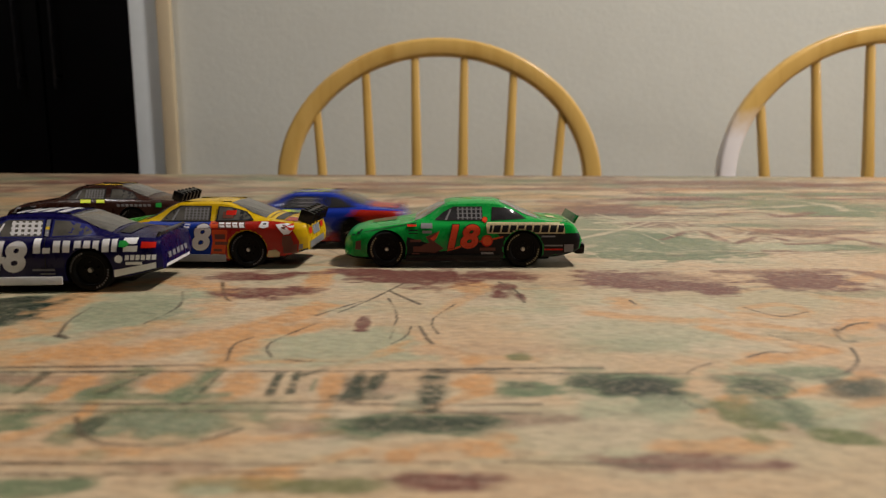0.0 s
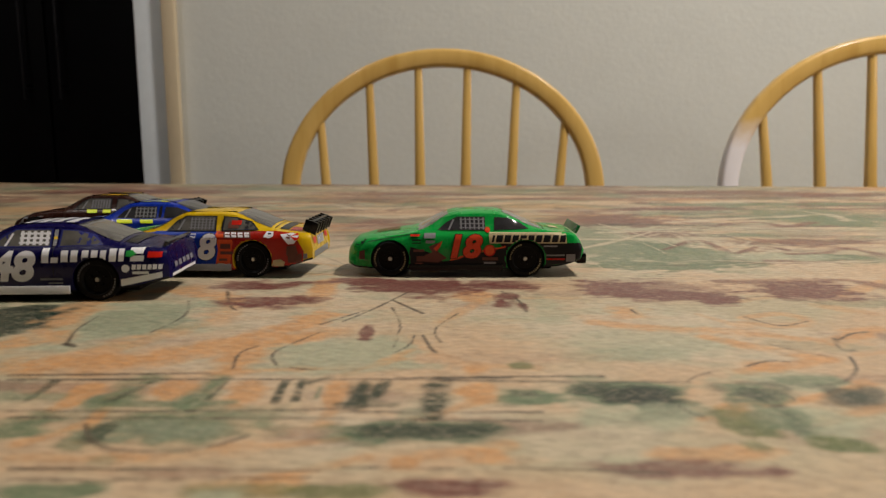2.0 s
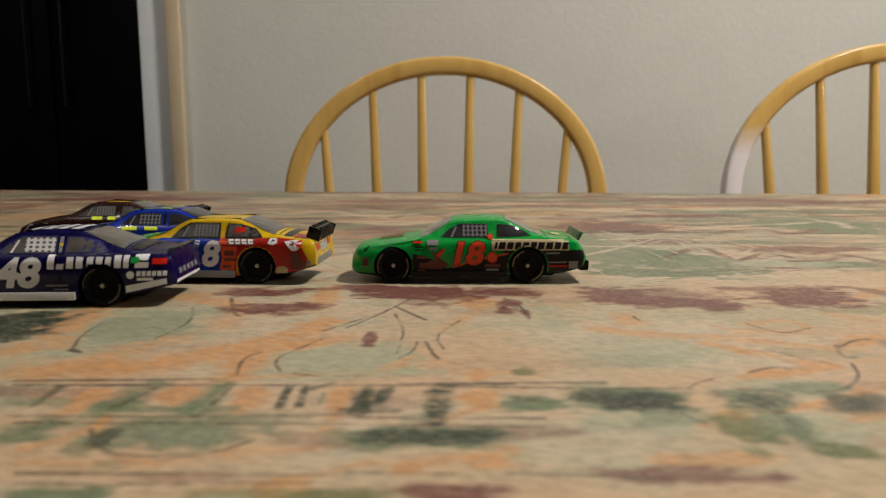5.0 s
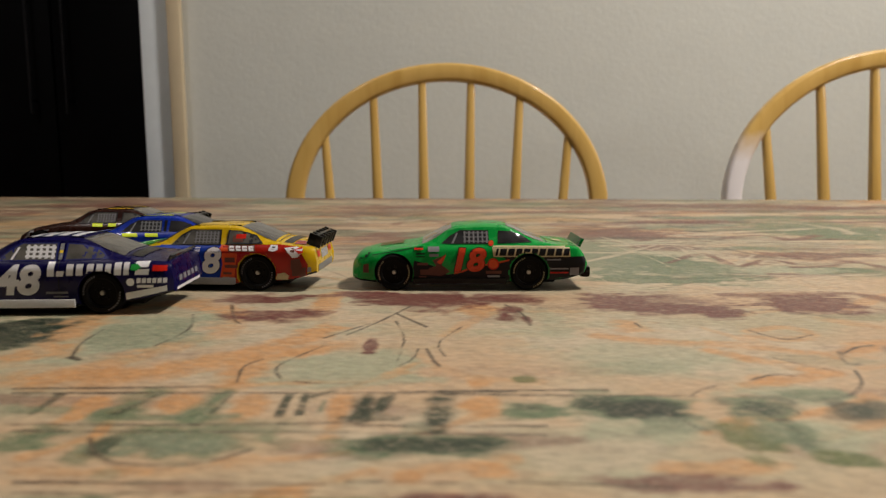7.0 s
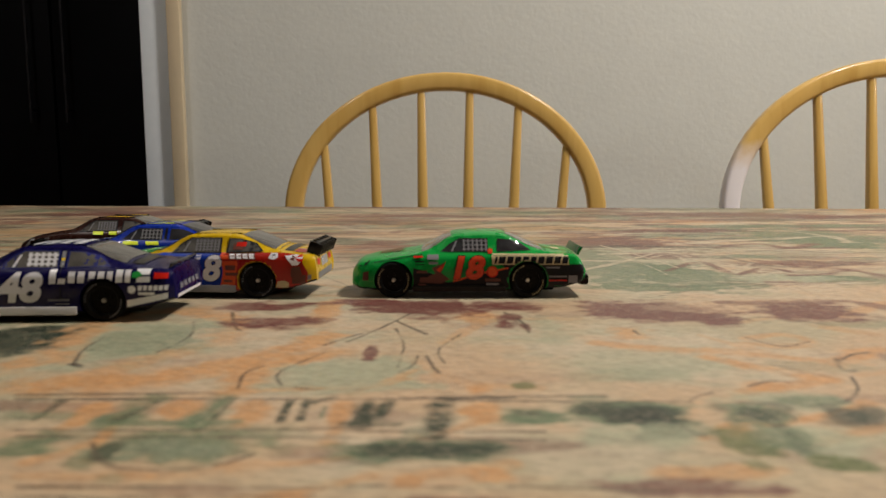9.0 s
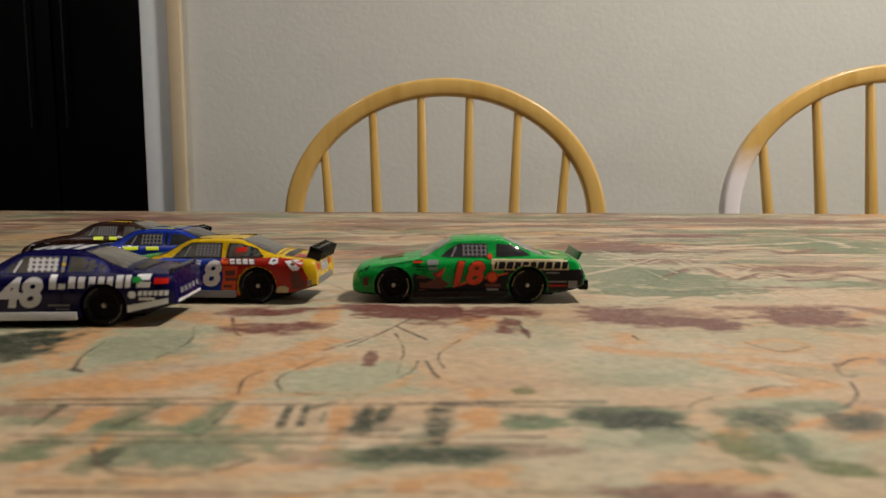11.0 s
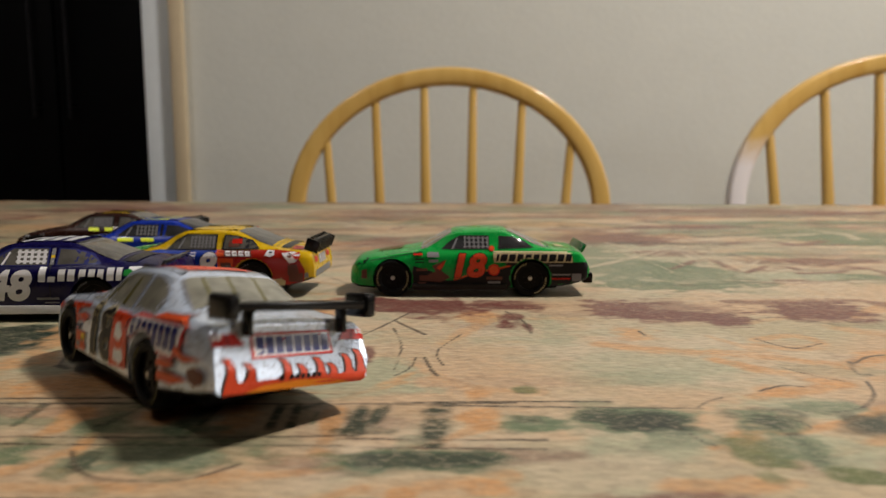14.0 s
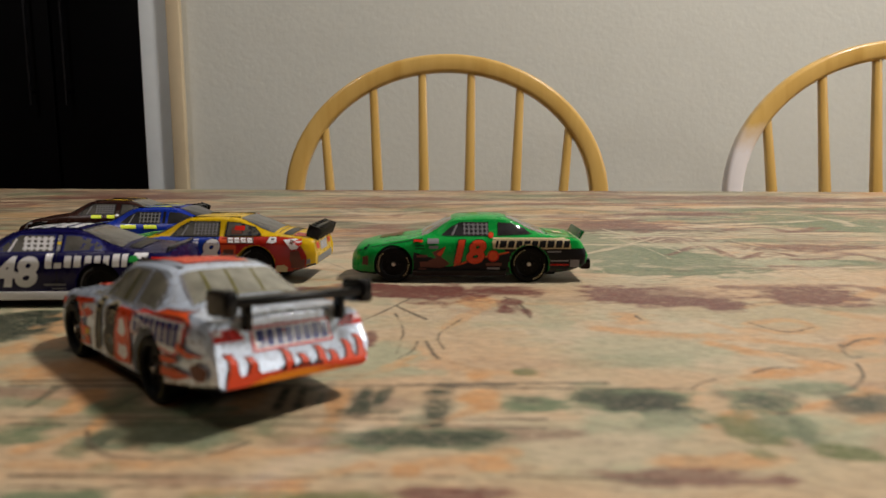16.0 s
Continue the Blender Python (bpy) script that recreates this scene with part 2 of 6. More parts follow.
# ---- table and its printed cloth ----
YAW = -4.0


def table():
    t = new("dining_table")
    t.matrix_basis = pose(0, 0.745, 0, 0, 0, YAW)
    part("tabletop", box(bmesh.new(), -0.95, 0.95, -0.95, -0.004, 0.715, 0.7475, 0.006), TABLE_WOOD, t)
    for x in (-0.85, 0.85):
        for y in (-0.87, -0.09):
            bm = bmesh.new()
            tube(bm, [Vector((x, y, z)) for z in (0, 0.1, 0.35, 0.6, 0.715)], [0.022, 0.028, 0.036, 0.032, 0.036], 16)
            part("leg", bm, TABLE_WOOD, t)
    part("apron", box(bmesh.new(), -0.83, 0.83, -0.11, -0.085, 0.63, 0.715), TABLE_WOOD, t)
    part("apron", box(bmesh.new(), -0.83, 0.83, -0.87, -0.845, 0.63, 0.715), TABLE_WOOD, t)
    return tagged(t, "brown wooden dining table under a printed cloth", "table")


table()

CREAM, PEACH, PALE_GREEN = (0.48, 0.395, 0.272), (0.485, 0.325, 0.19), (0.325, 0.335, 0.22)
ORANGE, MAROON, MID_GREEN = (0.51, 0.255, 0.095), (0.135, 0.042, 0.034), (0.115, 0.160, 0.085)
DARK_GREEN, INK = (0.022, 0.034, 0.019), (0.04, 0.028, 0.02)
SAGE, OLIVE = (0.19, 0.215, 0.135), (0.105, 0.125, 0.040)


class Print:
    """The cloth's printed brush strokes, as a colour for every point of its weave."""

    def __init__(self, x, y):
        self.x, self.y = x, y
        self.lattice = np.random.RandomState(5).rand(256, 256)
        self.c = np.empty((len(x), 3))
        self.c[:] = CREAM
        self.dry = 0.55 * self.noise(0.009, 0.0013, 3) + 0.45 * self.noise(0.0024, 0.0011, 9)
        self.grit = 0.5 * self.noise(0.0011, 0.0009, 41) + 0.5 * self.noise(0.0019, 0.0014, 47)
        self.cloud = self.noise(0.016, 0.008, 53)
        self.mottle = 0.6 * self.noise(0.0052, 0.0034, 57) + 0.4 * self.noise(0.0017, 0.0014, 59)
        self.wob = self.noise(0.010, 0.006, 21) - 0.5
        self.wob2 = self.noise(0.0035, 0.003, 33) - 0.5

    def noise(self, sx, sy, seed):
        u, v = self.x / sx + seed * 17.3, self.y / sy + seed * 7.7
        i, j = np.floor(u).astype(int), np.floor(v).astype(int)
        fu, fv = u - i, v - j
        fu, fv = fu * fu * (3 - 2 * fu), fv * fv * (3 - 2 * fv)
        g = self.lattice
        a, b = g[i % 256, j % 256], g[(i + 1) % 256, j % 256]
        c, d = g[i % 256, (j + 1) % 256], g[(i + 1) % 256, (j + 1) % 256]
        return (a * (1 - fu) + b * fu) * (1 - fv) + (c * (1 - fu) + d * fu) * fv

    def mix(self, at, m, colour):
        self.c[at] += (np.array(colour) - self.c[at]) * m[:, None]

    def wash(self, sx, sy, seed, lo, hi, colour, alpha):
        n = 0.6 * self.noise(sx, sy, seed) + 0.4 * self.noise(sx / 3.1, sy / 2.7, seed + 1)
        m = np.clip((n - lo) / (hi - lo), 0, 1) * alpha
        self.mix(slice(None), m, colour)

    def blob(self, cx, cy, rx, ry, colour, alpha, dry):
        at = np.nonzero((abs(self.x - cx) < rx * 1.7 + 0.004) & (abs(self.y - cy) < ry * 1.7 + 0.003))[0]
        u, v = (self.x[at] - cx) / rx, (self.y[at] - cy) / ry
        d = (abs(u) ** 2.4 + abs(v) ** 2.4) ** (1 / 2.4) + 0.75 * self.wob[at] + 0.5 * self.wob2[at]
        m = np.clip((1.55 - d) / 1.15, 0, 1)
        fine = self.dry[at] * 0.65 + self.grit[at] * 0.35
        worn = np.clip((m * 1.48 - fine * (0.5 + 0.9 * dry)) / 0.62, 0, 1)
        shade = 0.58 + 0.40 * self.cloud[at] + 0.62 * self.mottle[at]
        self.mix(at, worn * alpha * shade.clip(0, 1.08), colour)

    def stroke(self, points, half, colour, alpha):
        pts = [Vector(q) for q in points]
        line = []
        for k in range(len(pts) - 1):
            p0, p1, p2, p3 = pts[max(k - 1, 0)], pts[k], pts[k + 1], pts[min(k + 2, len(pts) - 1)]
            for t in np.linspace(0, 1, 9)[: -1 if k < len(pts) - 2 else None]:
                line.append(0.5 * (2 * p1 + (p2 - p0) * t + (2 * p0 - 5 * p1 + 4 * p2 - p3) * t * t + (3 * p1 - p0 - 3 * p2 + p3) * t ** 3))
        q = np.array([tuple(v) for v in line])
        r = half * 2 + 0.001
        at = np.nonzero((self.x > q[:, 0].min() - r) & (self.x < q[:, 0].max() + r) & (self.y > q[:, 1].min() - r) & (self.y < q[:, 1].max() + r))[0]
        x, y = self.x[at], self.y[at]
        best = np.full(len(at), 9.0)
        for a, b in zip(q, q[1:]):
            e = b - a
            t = np.clip(((x - a[0]) * e[0] + (y - a[1]) * e[1]) / max(e @ e, 1e-12), 0, 1)
            best = np.minimum(best, np.hypot(x - a[0] - t * e[0], y - a[1] - t * e[1]))
        w = half * (1 + 1.1 * self.wob[at] + 0.8 * self.wob2[at])
        m = np.clip((w - best) / max(half * 0.9, 0.00025) + 0.5, 0, 1)
        worn = np.clip((self.dry[at] - 0.22) / 0.2, 0, 1)
        gone = np.clip((self.cloud[at] + 0.5 * self.grit[at] - 0.32) / 0.25, 0, 1)
        self.mix(at, m * alpha * (0.45 + 0.55 * worn) * (0.45 + 0.55 * gone), colour)


def brushwork(p):
    p.wash(0.018, 0.010, 61, 0.45, 0.75, PEACH, 0.5)
    p.wash(0.014, 0.008, 65, 0.50, 0.80, PALE_GREEN, 0.5)
    p.wash(0.060, 0.040, 1, 0.40, 0.65, PEACH, 0.75)
    p.wash(0.080, 0.030, 4, 0.50, 0.75, PALE_GREEN, 0.55)
    far = np.clip((p.y - 0.29) / 0.08, 0, 1)
    for sx, sy, seed, lo, hi, colour, alpha in ((0.085, 0.030, 7, 0.50, 0.64, MID_GREEN, 0.65), (0.10, 0.026, 11, 0.53, 0.66, MAROON, 0.8), (0.07, 0.03, 14, 0.58, 0.7, ORANGE, 0.5), (0.022, 0.007, 17, 0.56, 0.70, INK, 0.6)):
        n = 0.6 * p.noise(sx, sy, seed) + 0.4 * p.noise(sx / 4.3, sy / 3.9, seed + 1)
        p.mix(slice(None), np.clip((n - lo) / (hi - lo), 0, 1) * alpha * far, colour)
    # loose pen lines, dabs and scuffs all over the print
    rnd = random.Random(12)
    for i in range(260):
        y = 0.10 + 0.62 * rnd.random() ** 1.7
        x = rnd.uniform(-0.66, 0.66) * (y + 0.02)
        long = (0.010 + 0.07 * y) * rnd.uniform(0.5, 1.5)
        turn = rnd.gauss(0, 0.45)
        bend = rnd.uniform(-0.4, 0.4) * long
        c, s = math.cos(turn) * long, math.sin(turn) * long
        ends = [(x - c, y - s), (x + bend * 0.4, y + bend), (x + c, y + s)]
        kind = rnd.random()
        if kind < 0.45 and y < 0.235:
            continue
        if kind < 0.45:
            p.stroke(ends, 0.00030 + 0.0012 * y, INK, rnd.uniform(0.2, 0.5))
        elif kind < 0.7:
            p.stroke(ends, 0.0006 + 0.006 * y, rnd.choice((ORANGE, PEACH, CREAM)), rnd.uniform(0.3, 0.6))
        else:
            p.blob(x, y, long * 0.8, 0.002 + 0.016 * y, rnd.choice((MID_GREEN, PALE_GREEN, PEACH, MAROON)), rnd.uniform(0.2, 0.55), 0.7)
    # long dry streaks across the far half
    for i in range(130):
        y = rnd.uniform(0.235, 0.72)
        x = rnd.uniform(-0.66, 0.66) * (y + 0.02)
        long = rnd.uniform(0.04, 0.18) * y
        bow = rnd.uniform(-0.05, 0.05) * y
        tint = rnd.choice((MAROON, MAROON, INK, CREAM, CREAM, MID_GREEN, PEACH, DARK_GREEN))
        p.stroke([(x - long, y - bow), (x, y + bow), (x + long, y - bow * rnd.random())], rnd.uniform(0.006, 0.018) * y, tint, rnd.uniform(0.2, 0.5))
    for spot in ((0.0925, 0.3291, 0.0260, 0.0643), (0.0230, 0.2409, 0.0198, 0.0111)):
        p.blob(*spot, PALE_GREEN, 0.6, 0.35)
    for spot in ((0.1629, 0.3105, 0.0367, 0.0092), (0.1062, 0.3408, 0.0209, 0.0132), (-0.0370, 0.6173, 0.0751, 0.0284), (-0.2803, 0.6352, 0.0927, 0.0263), (0.1555, 0.4702, 0.0421, 0.0124), (-0.0334, 0.3939, 0.0129, 0.0146), (0.1330, 0.2584, 0.0338, 0.0064), (-0.3355, 0.5482, 0.0133, 0.0280), (0.3359, 0.5997, 0.0458, 0.0234), (0.0940, 0.5615, 0.0411, 0.0147),):
        p.blob(*spot, MAROON, 0.7, 0.6)
    for spot in ((0.2170, 0.3977, 0.0369, 0.0238), (0.0893, 0.2940, 0.0229, 0.0180), (0.1527, 0.2691, 0.0208, 0.0069), (0.2305, 0.5059, 0.0922, 0.0144), (-0.1685, 0.6832, 0.0443, 0.0217), (-0.0216, 0.4930, 0.0120, 0.0272), (-0.3982, 0.6879, 0.0390, 0.0264), (0.0787, 0.2474, 0.0265, 0.0070), (-0.0332, 0.3273, 0.0107, 0.0152),):
        p.blob(*spot, MID_GREEN, 0.75, 0.55)
    p.stroke([(0.0558, 0.2648), (0.1111, 0.3425), (0.1081, 0.2760), (0.1398, 0.3121)], 0.0016, CREAM, 0.8)
    p.stroke([(0.0784, 0.3121), (0.0994, 0.2648), (0.1474, 0.2913)], 0.0014, CREAM, 0.8)
    p.stroke([(0.0823, 0.2520), (0.1286, 0.2865), (0.1561, 0.2648)], 0.0016, CREAM, 0.8)
    p.stroke([(0.0533, 0.3317), (0.0725, 0.2789)], 0.0014, CREAM, 0.8)
    p.stroke([(0.0679, 0.3236), (0.0906, 0.3013), (0.1219, 0.3121)], 0.0012, INK, 0.5)
    p.stroke([(0.1348, 0.3317), (0.1507, 0.2979), (0.2055, 0.3196)], 0.0014, INK, 0.5)
    p.stroke([(0.0584, 0.2570), (0.0856, 0.2496), (0.1156, 0.2570)], 0.0014, INK, 0.5)
    p.stroke([(-0.0779, 0.5202), (-0.0094, 0.4826), (0.0814, 0.5103)], 0.003, INK, 0.5)
    p.stroke([(0.1259, 0.4215), (0.1696, 0.4023), (0.2188, 0.4215)], 0.0024, INK, 0.5)
    p.stroke([(-0.3063, 0.6456), (-0.1822, 0.6160), (-0.0965, 0.6456)], 0.004, INK, 0.5)
    p.stroke([(0.1057, 0.6021), (0.2184, 0.5762), (0.3754, 0.5889)], 0.004, INK, 0.5)
    p.blob(0.0711, 0.3064, 0.0193, 0.0620, MID_GREEN, 0.70, 0.60)
    p.blob(0.0935, 0.2744, 0.0278, 0.0300, MID_GREEN, 0.75, 0.55)
    p.blob(0.0712, 0.3075, 0.0135, 0.0485, SAGE, 0.60, 0.50)
    p.blob(0.2300, 0.4273, 0.0409, 0.0641, MID_GREEN, 0.80, 0.70)
    p.blob(0.1580, 0.2622, 0.0172, 0.0132, MID_GREEN, 0.70, 0.60)
    p.blob(0.1314, 0.2694, 0.0177, 0.0104, PALE_GREEN, 0.80, 0.40)
    p.blob(0.1002, 0.3993, 0.0372, 0.0360, MAROON, 0.80, 0.70)
    p.blob(0.2409, 0.6266, 0.1115, 0.0367, MAROON, 0.65, 0.60)
    p.blob(0.4388, 0.7016, 0.0339, 0.0550, ORANGE, 0.50, 0.40)
    p.blob(-0.0570, 0.5595, 0.0454, 0.0381, MAROON, 0.50, 0.70)
    p.blob(-0.2758, 0.6599, 0.0804, 0.0407, MAROON, 0.50, 0.70)
    p.blob(-0.0276, 0.4498, 0.0328, 0.0380, PEACH, 0.50, 0.40)
    p.blob(0.0603, 0.6515, 0.0527, 0.0475, MID_GREEN, 0.45, 0.60)
    p.blob(0.2624, 0.7332, 0.0589, 0.0698, SAGE, 0.60, 0.50)
    p.blob(-0.0386, 0.3763, 0.0184, 0.0201, MAROON, 0.50, 0.80)
    p.blob(0.1430, 0.5987, 0.0146, 0.0336, MID_GREEN, 0.50, 0.60)
    p.stroke([(0.0655, 0.3737), (0.1036, 0.3790), (0.1449, 0.3735)], 0.00470, INK, 0.70)
    p.stroke([(0.1449, 0.3735), (0.1768, 0.3901), (0.1851, 0.3682), (0.2086, 0.3900)], 0.00293, MAROON, 0.80)
    p.stroke([(0.0931, 0.2876), (0.1175, 0.3153), (0.1176, 0.2784), (0.1377, 0.2974), (0.1435, 0.2844)], 0.00181, MAROON, 0.85)
    p.stroke([(0.1518, 0.3115), (0.1555, 0.2940), (0.1683, 0.3042)], 0.00206, MAROON, 0.80)
    p.stroke([(0.1390, 0.2754), (0.1542, 0.2783), (0.1705, 0.2907), (0.1752, 0.2725)], 0.00227, MAROON, 0.80)
    p.stroke([(0.0896, 0.2195), (0.1113, 0.2195), (0.1311, 0.2223), (0.1371, 0.2088)], 0.00283, MAROON, 0.70)
    p.stroke([(0.0774, 0.3443), (0.1126, 0.3488), (0.1186, 0.3333)], 0.00168, CREAM, 0.95)
    p.stroke([(0.0863, 0.3846), (0.0958, 0.3398), (0.1011, 0.2974)], 0.00072, CREAM, 0.95)
    p.stroke([(0.0583, 0.2908), (0.0778, 0.3116), (0.1069, 0.3488)], 0.00131, CREAM, 0.95)
    p.stroke([(0.0639, 0.3192), (0.0849, 0.3192)], 0.00193, CREAM, 0.95)
    p.stroke([(0.0558, 0.2670), (0.0572, 0.2444)], 0.00030, CREAM, 0.90)
    p.stroke([(0.0847, 0.3399), (0.0899, 0.3008), (0.0902, 0.2784)], 0.00042, CREAM, 0.90)
    p.stroke([(0.2104, 0.4740), (0.2368, 0.4575), (0.2375, 0.3958)], 0.00209, CREAM, 0.80)
    p.stroke([(0.2012, 0.4146), (0.2430, 0.4349), (0.2310, 0.3958)], 0.00221, CREAM, 0.80)
    p.stroke([(-0.0657, 0.5541), (-0.0364, 0.5213), (-0.0113, 0.5426)], 0.00622, INK, 0.50)
    p.stroke([(-0.0320, 0.4582), (-0.0223, 0.4923), (0.0017, 0.4662)], 0.00360, MAROON, 0.70)
    p.stroke([(-0.0510, 0.4286), (-0.0290, 0.4151), (-0.0056, 0.4355)], 0.00347, CREAM, 0.80)
    p.stroke([(0.2529, 0.4739), (0.2736, 0.4696), (0.3022, 0.4737)], 0.00520, MAROON, 0.80)
    p.stroke([(0.1322, 0.3902), (0.1877, 0.4146), (0.2216, 0.4279)], 0.00353, CREAM, 0.80)
    p.stroke([(-0.0759, 0.5017), (-0.0478, 0.4664), (-0.0183, 0.4923)], 0.00393, CREAM, 0.80)
    p.stroke([(0.1096, 0.2590), (0.1290, 0.2552), (0.1666, 0.2589)], 0.00154, CREAM, 0.80)
    p.blob(-0.0709, 0.1385, 0.0170, 0.0092, PEACH, 0.45, 0.30)
    p.blob(-0.0031, 0.1550, 0.0187, 0.0226, PEACH, 0.45, 0.30)
    p.blob(-0.0237, 0.1413, 0.0174, 0.0105, PALE_GREEN, 0.45, 0.30)
    p.blob(-0.0563, 0.1237, 0.0183, 0.0089, PEACH, 0.45, 0.30)
    p.blob(0.0442, 0.1505, 0.0181, 0.0125, PALE_GREEN, 0.55, 0.25)
    p.blob(0.0287, 0.1790, 0.0036, 0.0162, PALE_GREEN, 0.50, 0.30)
    p.blob(0.0042, 0.1453, 0.0209, 0.0174, PEACH, 0.35, 0.30)
    p.blob(0.0306, 0.1084, 0.0114, 0.0060, PALE_GREEN, 0.75, 0.35)
    p.blob(0.0602, 0.1061, 0.0072, 0.0073, PALE_GREEN, 0.70, 0.35)
    p.blob(0.0649, 0.1240, 0.0130, 0.0043, PALE_GREEN, 0.70, 0.40)
    p.blob(0.0216, 0.0988, 0.0120, 0.0046, CREAM, 0.70, 0.20)
    p.blob(-0.0015, 0.0942, 0.0107, 0.0033, PEACH, 0.80, 0.30)
    p.blob(-0.0756, 0.1703, 0.0144, 0.0205, PALE_GREEN, 1.00, 0.10)
    p.blob(-0.0748, 0.1704, 0.0118, 0.0138, SAGE, 0.55, 0.30)
    p.blob(-0.1083, 0.1768, 0.0111, 0.0177, MID_GREEN, 0.95, 0.20)
    p.blob(-0.1057, 0.1708, 0.0076, 0.0103, DARK_GREEN, 0.95, 0.30)
    p.blob(-0.1005, 0.1919, 0.0109, 0.0139, PALE_GREEN, 0.80, 0.30)
    p.blob(-0.0889, 0.2124, 0.0138, 0.0106, MID_GREEN, 0.35, 0.50)
    p.blob(-0.0192, 0.1421, 0.0151, 0.0097, PALE_GREEN, 0.80, 0.10)
    p.stroke([(-0.0940, 0.1478), (-0.0918, 0.1567), (-0.0963, 0.1829), (-0.0887, 0.2033), (-0.0730, 0.2056), (-0.0592, 0.1907)], 0.00539, ORANGE, 0.75)
    p.stroke([(-0.0603, 0.1942), (-0.0549, 0.1720), (-0.0624, 0.1604), (-0.0710, 0.1453), (-0.0800, 0.1362)], 0.00368, ORANGE, 0.55)
    p.stroke([(-0.0857, 0.1344), (-0.0647, 0.1368), (-0.0511, 0.1464), (-0.0388, 0.1603), (-0.0305, 0.1730)], 0.00474, ORANGE, 0.85)
    p.stroke([(-0.0399, 0.1308), (-0.0411, 0.1427), (-0.0355, 0.1519), (-0.0243, 0.1602)], 0.00378, ORANGE, 0.85)
    p.stroke([(-0.0383, 0.1308), (-0.0278, 0.1325), (-0.0148, 0.1331), (-0.0085, 0.1388)], 0.00135, ORANGE, 0.60)
    p.stroke([(-0.0616, 0.0983), (-0.0586, 0.1016), (-0.0561, 0.1050)], 0.00132, ORANGE, 0.60)
    p.stroke([(-0.0531, 0.0992), (-0.0554, 0.1088), (-0.0572, 0.1175)], 0.00104, ORANGE, 0.75)
    p.stroke([(-0.0472, 0.0937), (-0.0370, 0.0937), (-0.0281, 0.0982)], 0.00109, ORANGE, 0.55)
    p.stroke([(-0.0604, 0.0938), (-0.0448, 0.0937), (-0.0279, 0.0945)], 0.00088, ORANGE, 0.40)
    p.stroke([(-0.0318, 0.0857), (-0.0216, 0.0879), (-0.0105, 0.0935)], 0.00131, ORANGE, 0.55)
    p.blob(-0.0628, 0.1193, 0.0025, 0.0069, ORANGE, 0.75, 0.30)
    p.blob(-0.0473, 0.1201, 0.0032, 0.0053, ORANGE, 0.75, 0.30)
    p.blob(-0.0337, 0.1194, 0.0037, 0.0060, ORANGE, 0.75, 0.30)
    p.blob(-0.0183, 0.1159, 0.0022, 0.0085, ORANGE, 0.75, 0.30)
    p.blob(0.0065, 0.1192, 0.0039, 0.0060, ORANGE, 0.75, 0.30)
    p.blob(0.0070, 0.1324, 0.0026, 0.0041, ORANGE, 0.75, 0.30)
    p.blob(-0.0355, 0.2103, 0.0047, 0.0125, ORANGE, 0.75, 0.30)
    p.blob(0.0064, 0.0942, 0.0028, 0.0028, ORANGE, 0.75, 0.30)
    p.blob(-0.0214, 0.0857, 0.0032, 0.0029, ORANGE, 0.75, 0.30)
    p.stroke([(0.0374, 0.1680), (0.0521, 0.1630), (0.0667, 0.1602), (0.0811, 0.1530)], 0.00254, ORANGE, 0.70)
    p.stroke([(0.0607, 0.1547), (0.0701, 0.1456), (0.0793, 0.1389)], 0.00237, ORANGE, 0.80)
    p.stroke([(0.0793, 0.1389), (0.0708, 0.1354), (0.0581, 0.1313)], 0.00182, ORANGE, 0.75)
    p.stroke([(0.0740, 0.1682), (0.0820, 0.1652), (0.0909, 0.1693), (0.0878, 0.1771), (0.0759, 0.1725)], 0.00172, ORANGE, 0.60)
    p.stroke([(0.0865, 0.1497), (0.0940, 0.1562), (0.1017, 0.1609)], 0.00294, ORANGE, 0.85)
    p.stroke([(0.0418, 0.1076), (0.0485, 0.1133), (0.0592, 0.1146), (0.0793, 0.1248)], 0.00109, ORANGE, 0.80)
    p.stroke([(0.1040, 0.1856), (0.1115, 0.1766)], 0.00261, ORANGE, 0.50)
    p.stroke([(-0.0045, 0.0924), (0.0016, 0.0948), (0.0095, 0.0976)], 0.00144, ORANGE, 0.70)
    p.stroke([(-0.0190, 0.1277), (-0.0116, 0.1376), (-0.0064, 0.1451)], 0.00112, ORANGE, 0.60)
    p.stroke([(-0.0007, 0.1677), (0.0081, 0.1851), (0.0151, 0.1987)], 0.00194, ORANGE, 0.50)
    p.blob(0.0476, 0.1788, 0.0051, 0.0065, ORANGE, 0.70, 0.35)
    p.blob(0.0647, 0.1341, 0.0043, 0.0033, ORANGE, 0.70, 0.35)
    p.blob(0.0061, 0.1311, 0.0022, 0.0038, ORANGE, 0.70, 0.35)
    p.blob(0.0059, 0.1188, 0.0036, 0.0050, ORANGE, 0.70, 0.35)
    p.blob(0.0484, 0.1100, 0.0022, 0.0034, ORANGE, 0.70, 0.35)
    p.blob(-0.0052, 0.0925, 0.0015, 0.0016, ORANGE, 0.70, 0.35)
    p.blob(0.0086, 0.1990, 0.0064, 0.0073, ORANGE, 0.70, 0.35)
    p.blob(0.0387, 0.0953, 0.0093, 0.0025, ORANGE, 0.70, 0.35)
    p.blob(-0.0547, 0.2133, 0.0174, 0.0077, MAROON, 0.95, 0.75)
    p.blob(-0.0461, 0.1916, 0.0125, 0.0077, MAROON, 0.95, 0.75)
    p.blob(-0.0181, 0.2170, 0.0154, 0.0116, MAROON, 0.95, 0.75)
    p.blob(0.0131, 0.2149, 0.0193, 0.0096, MAROON, 0.95, 0.75)
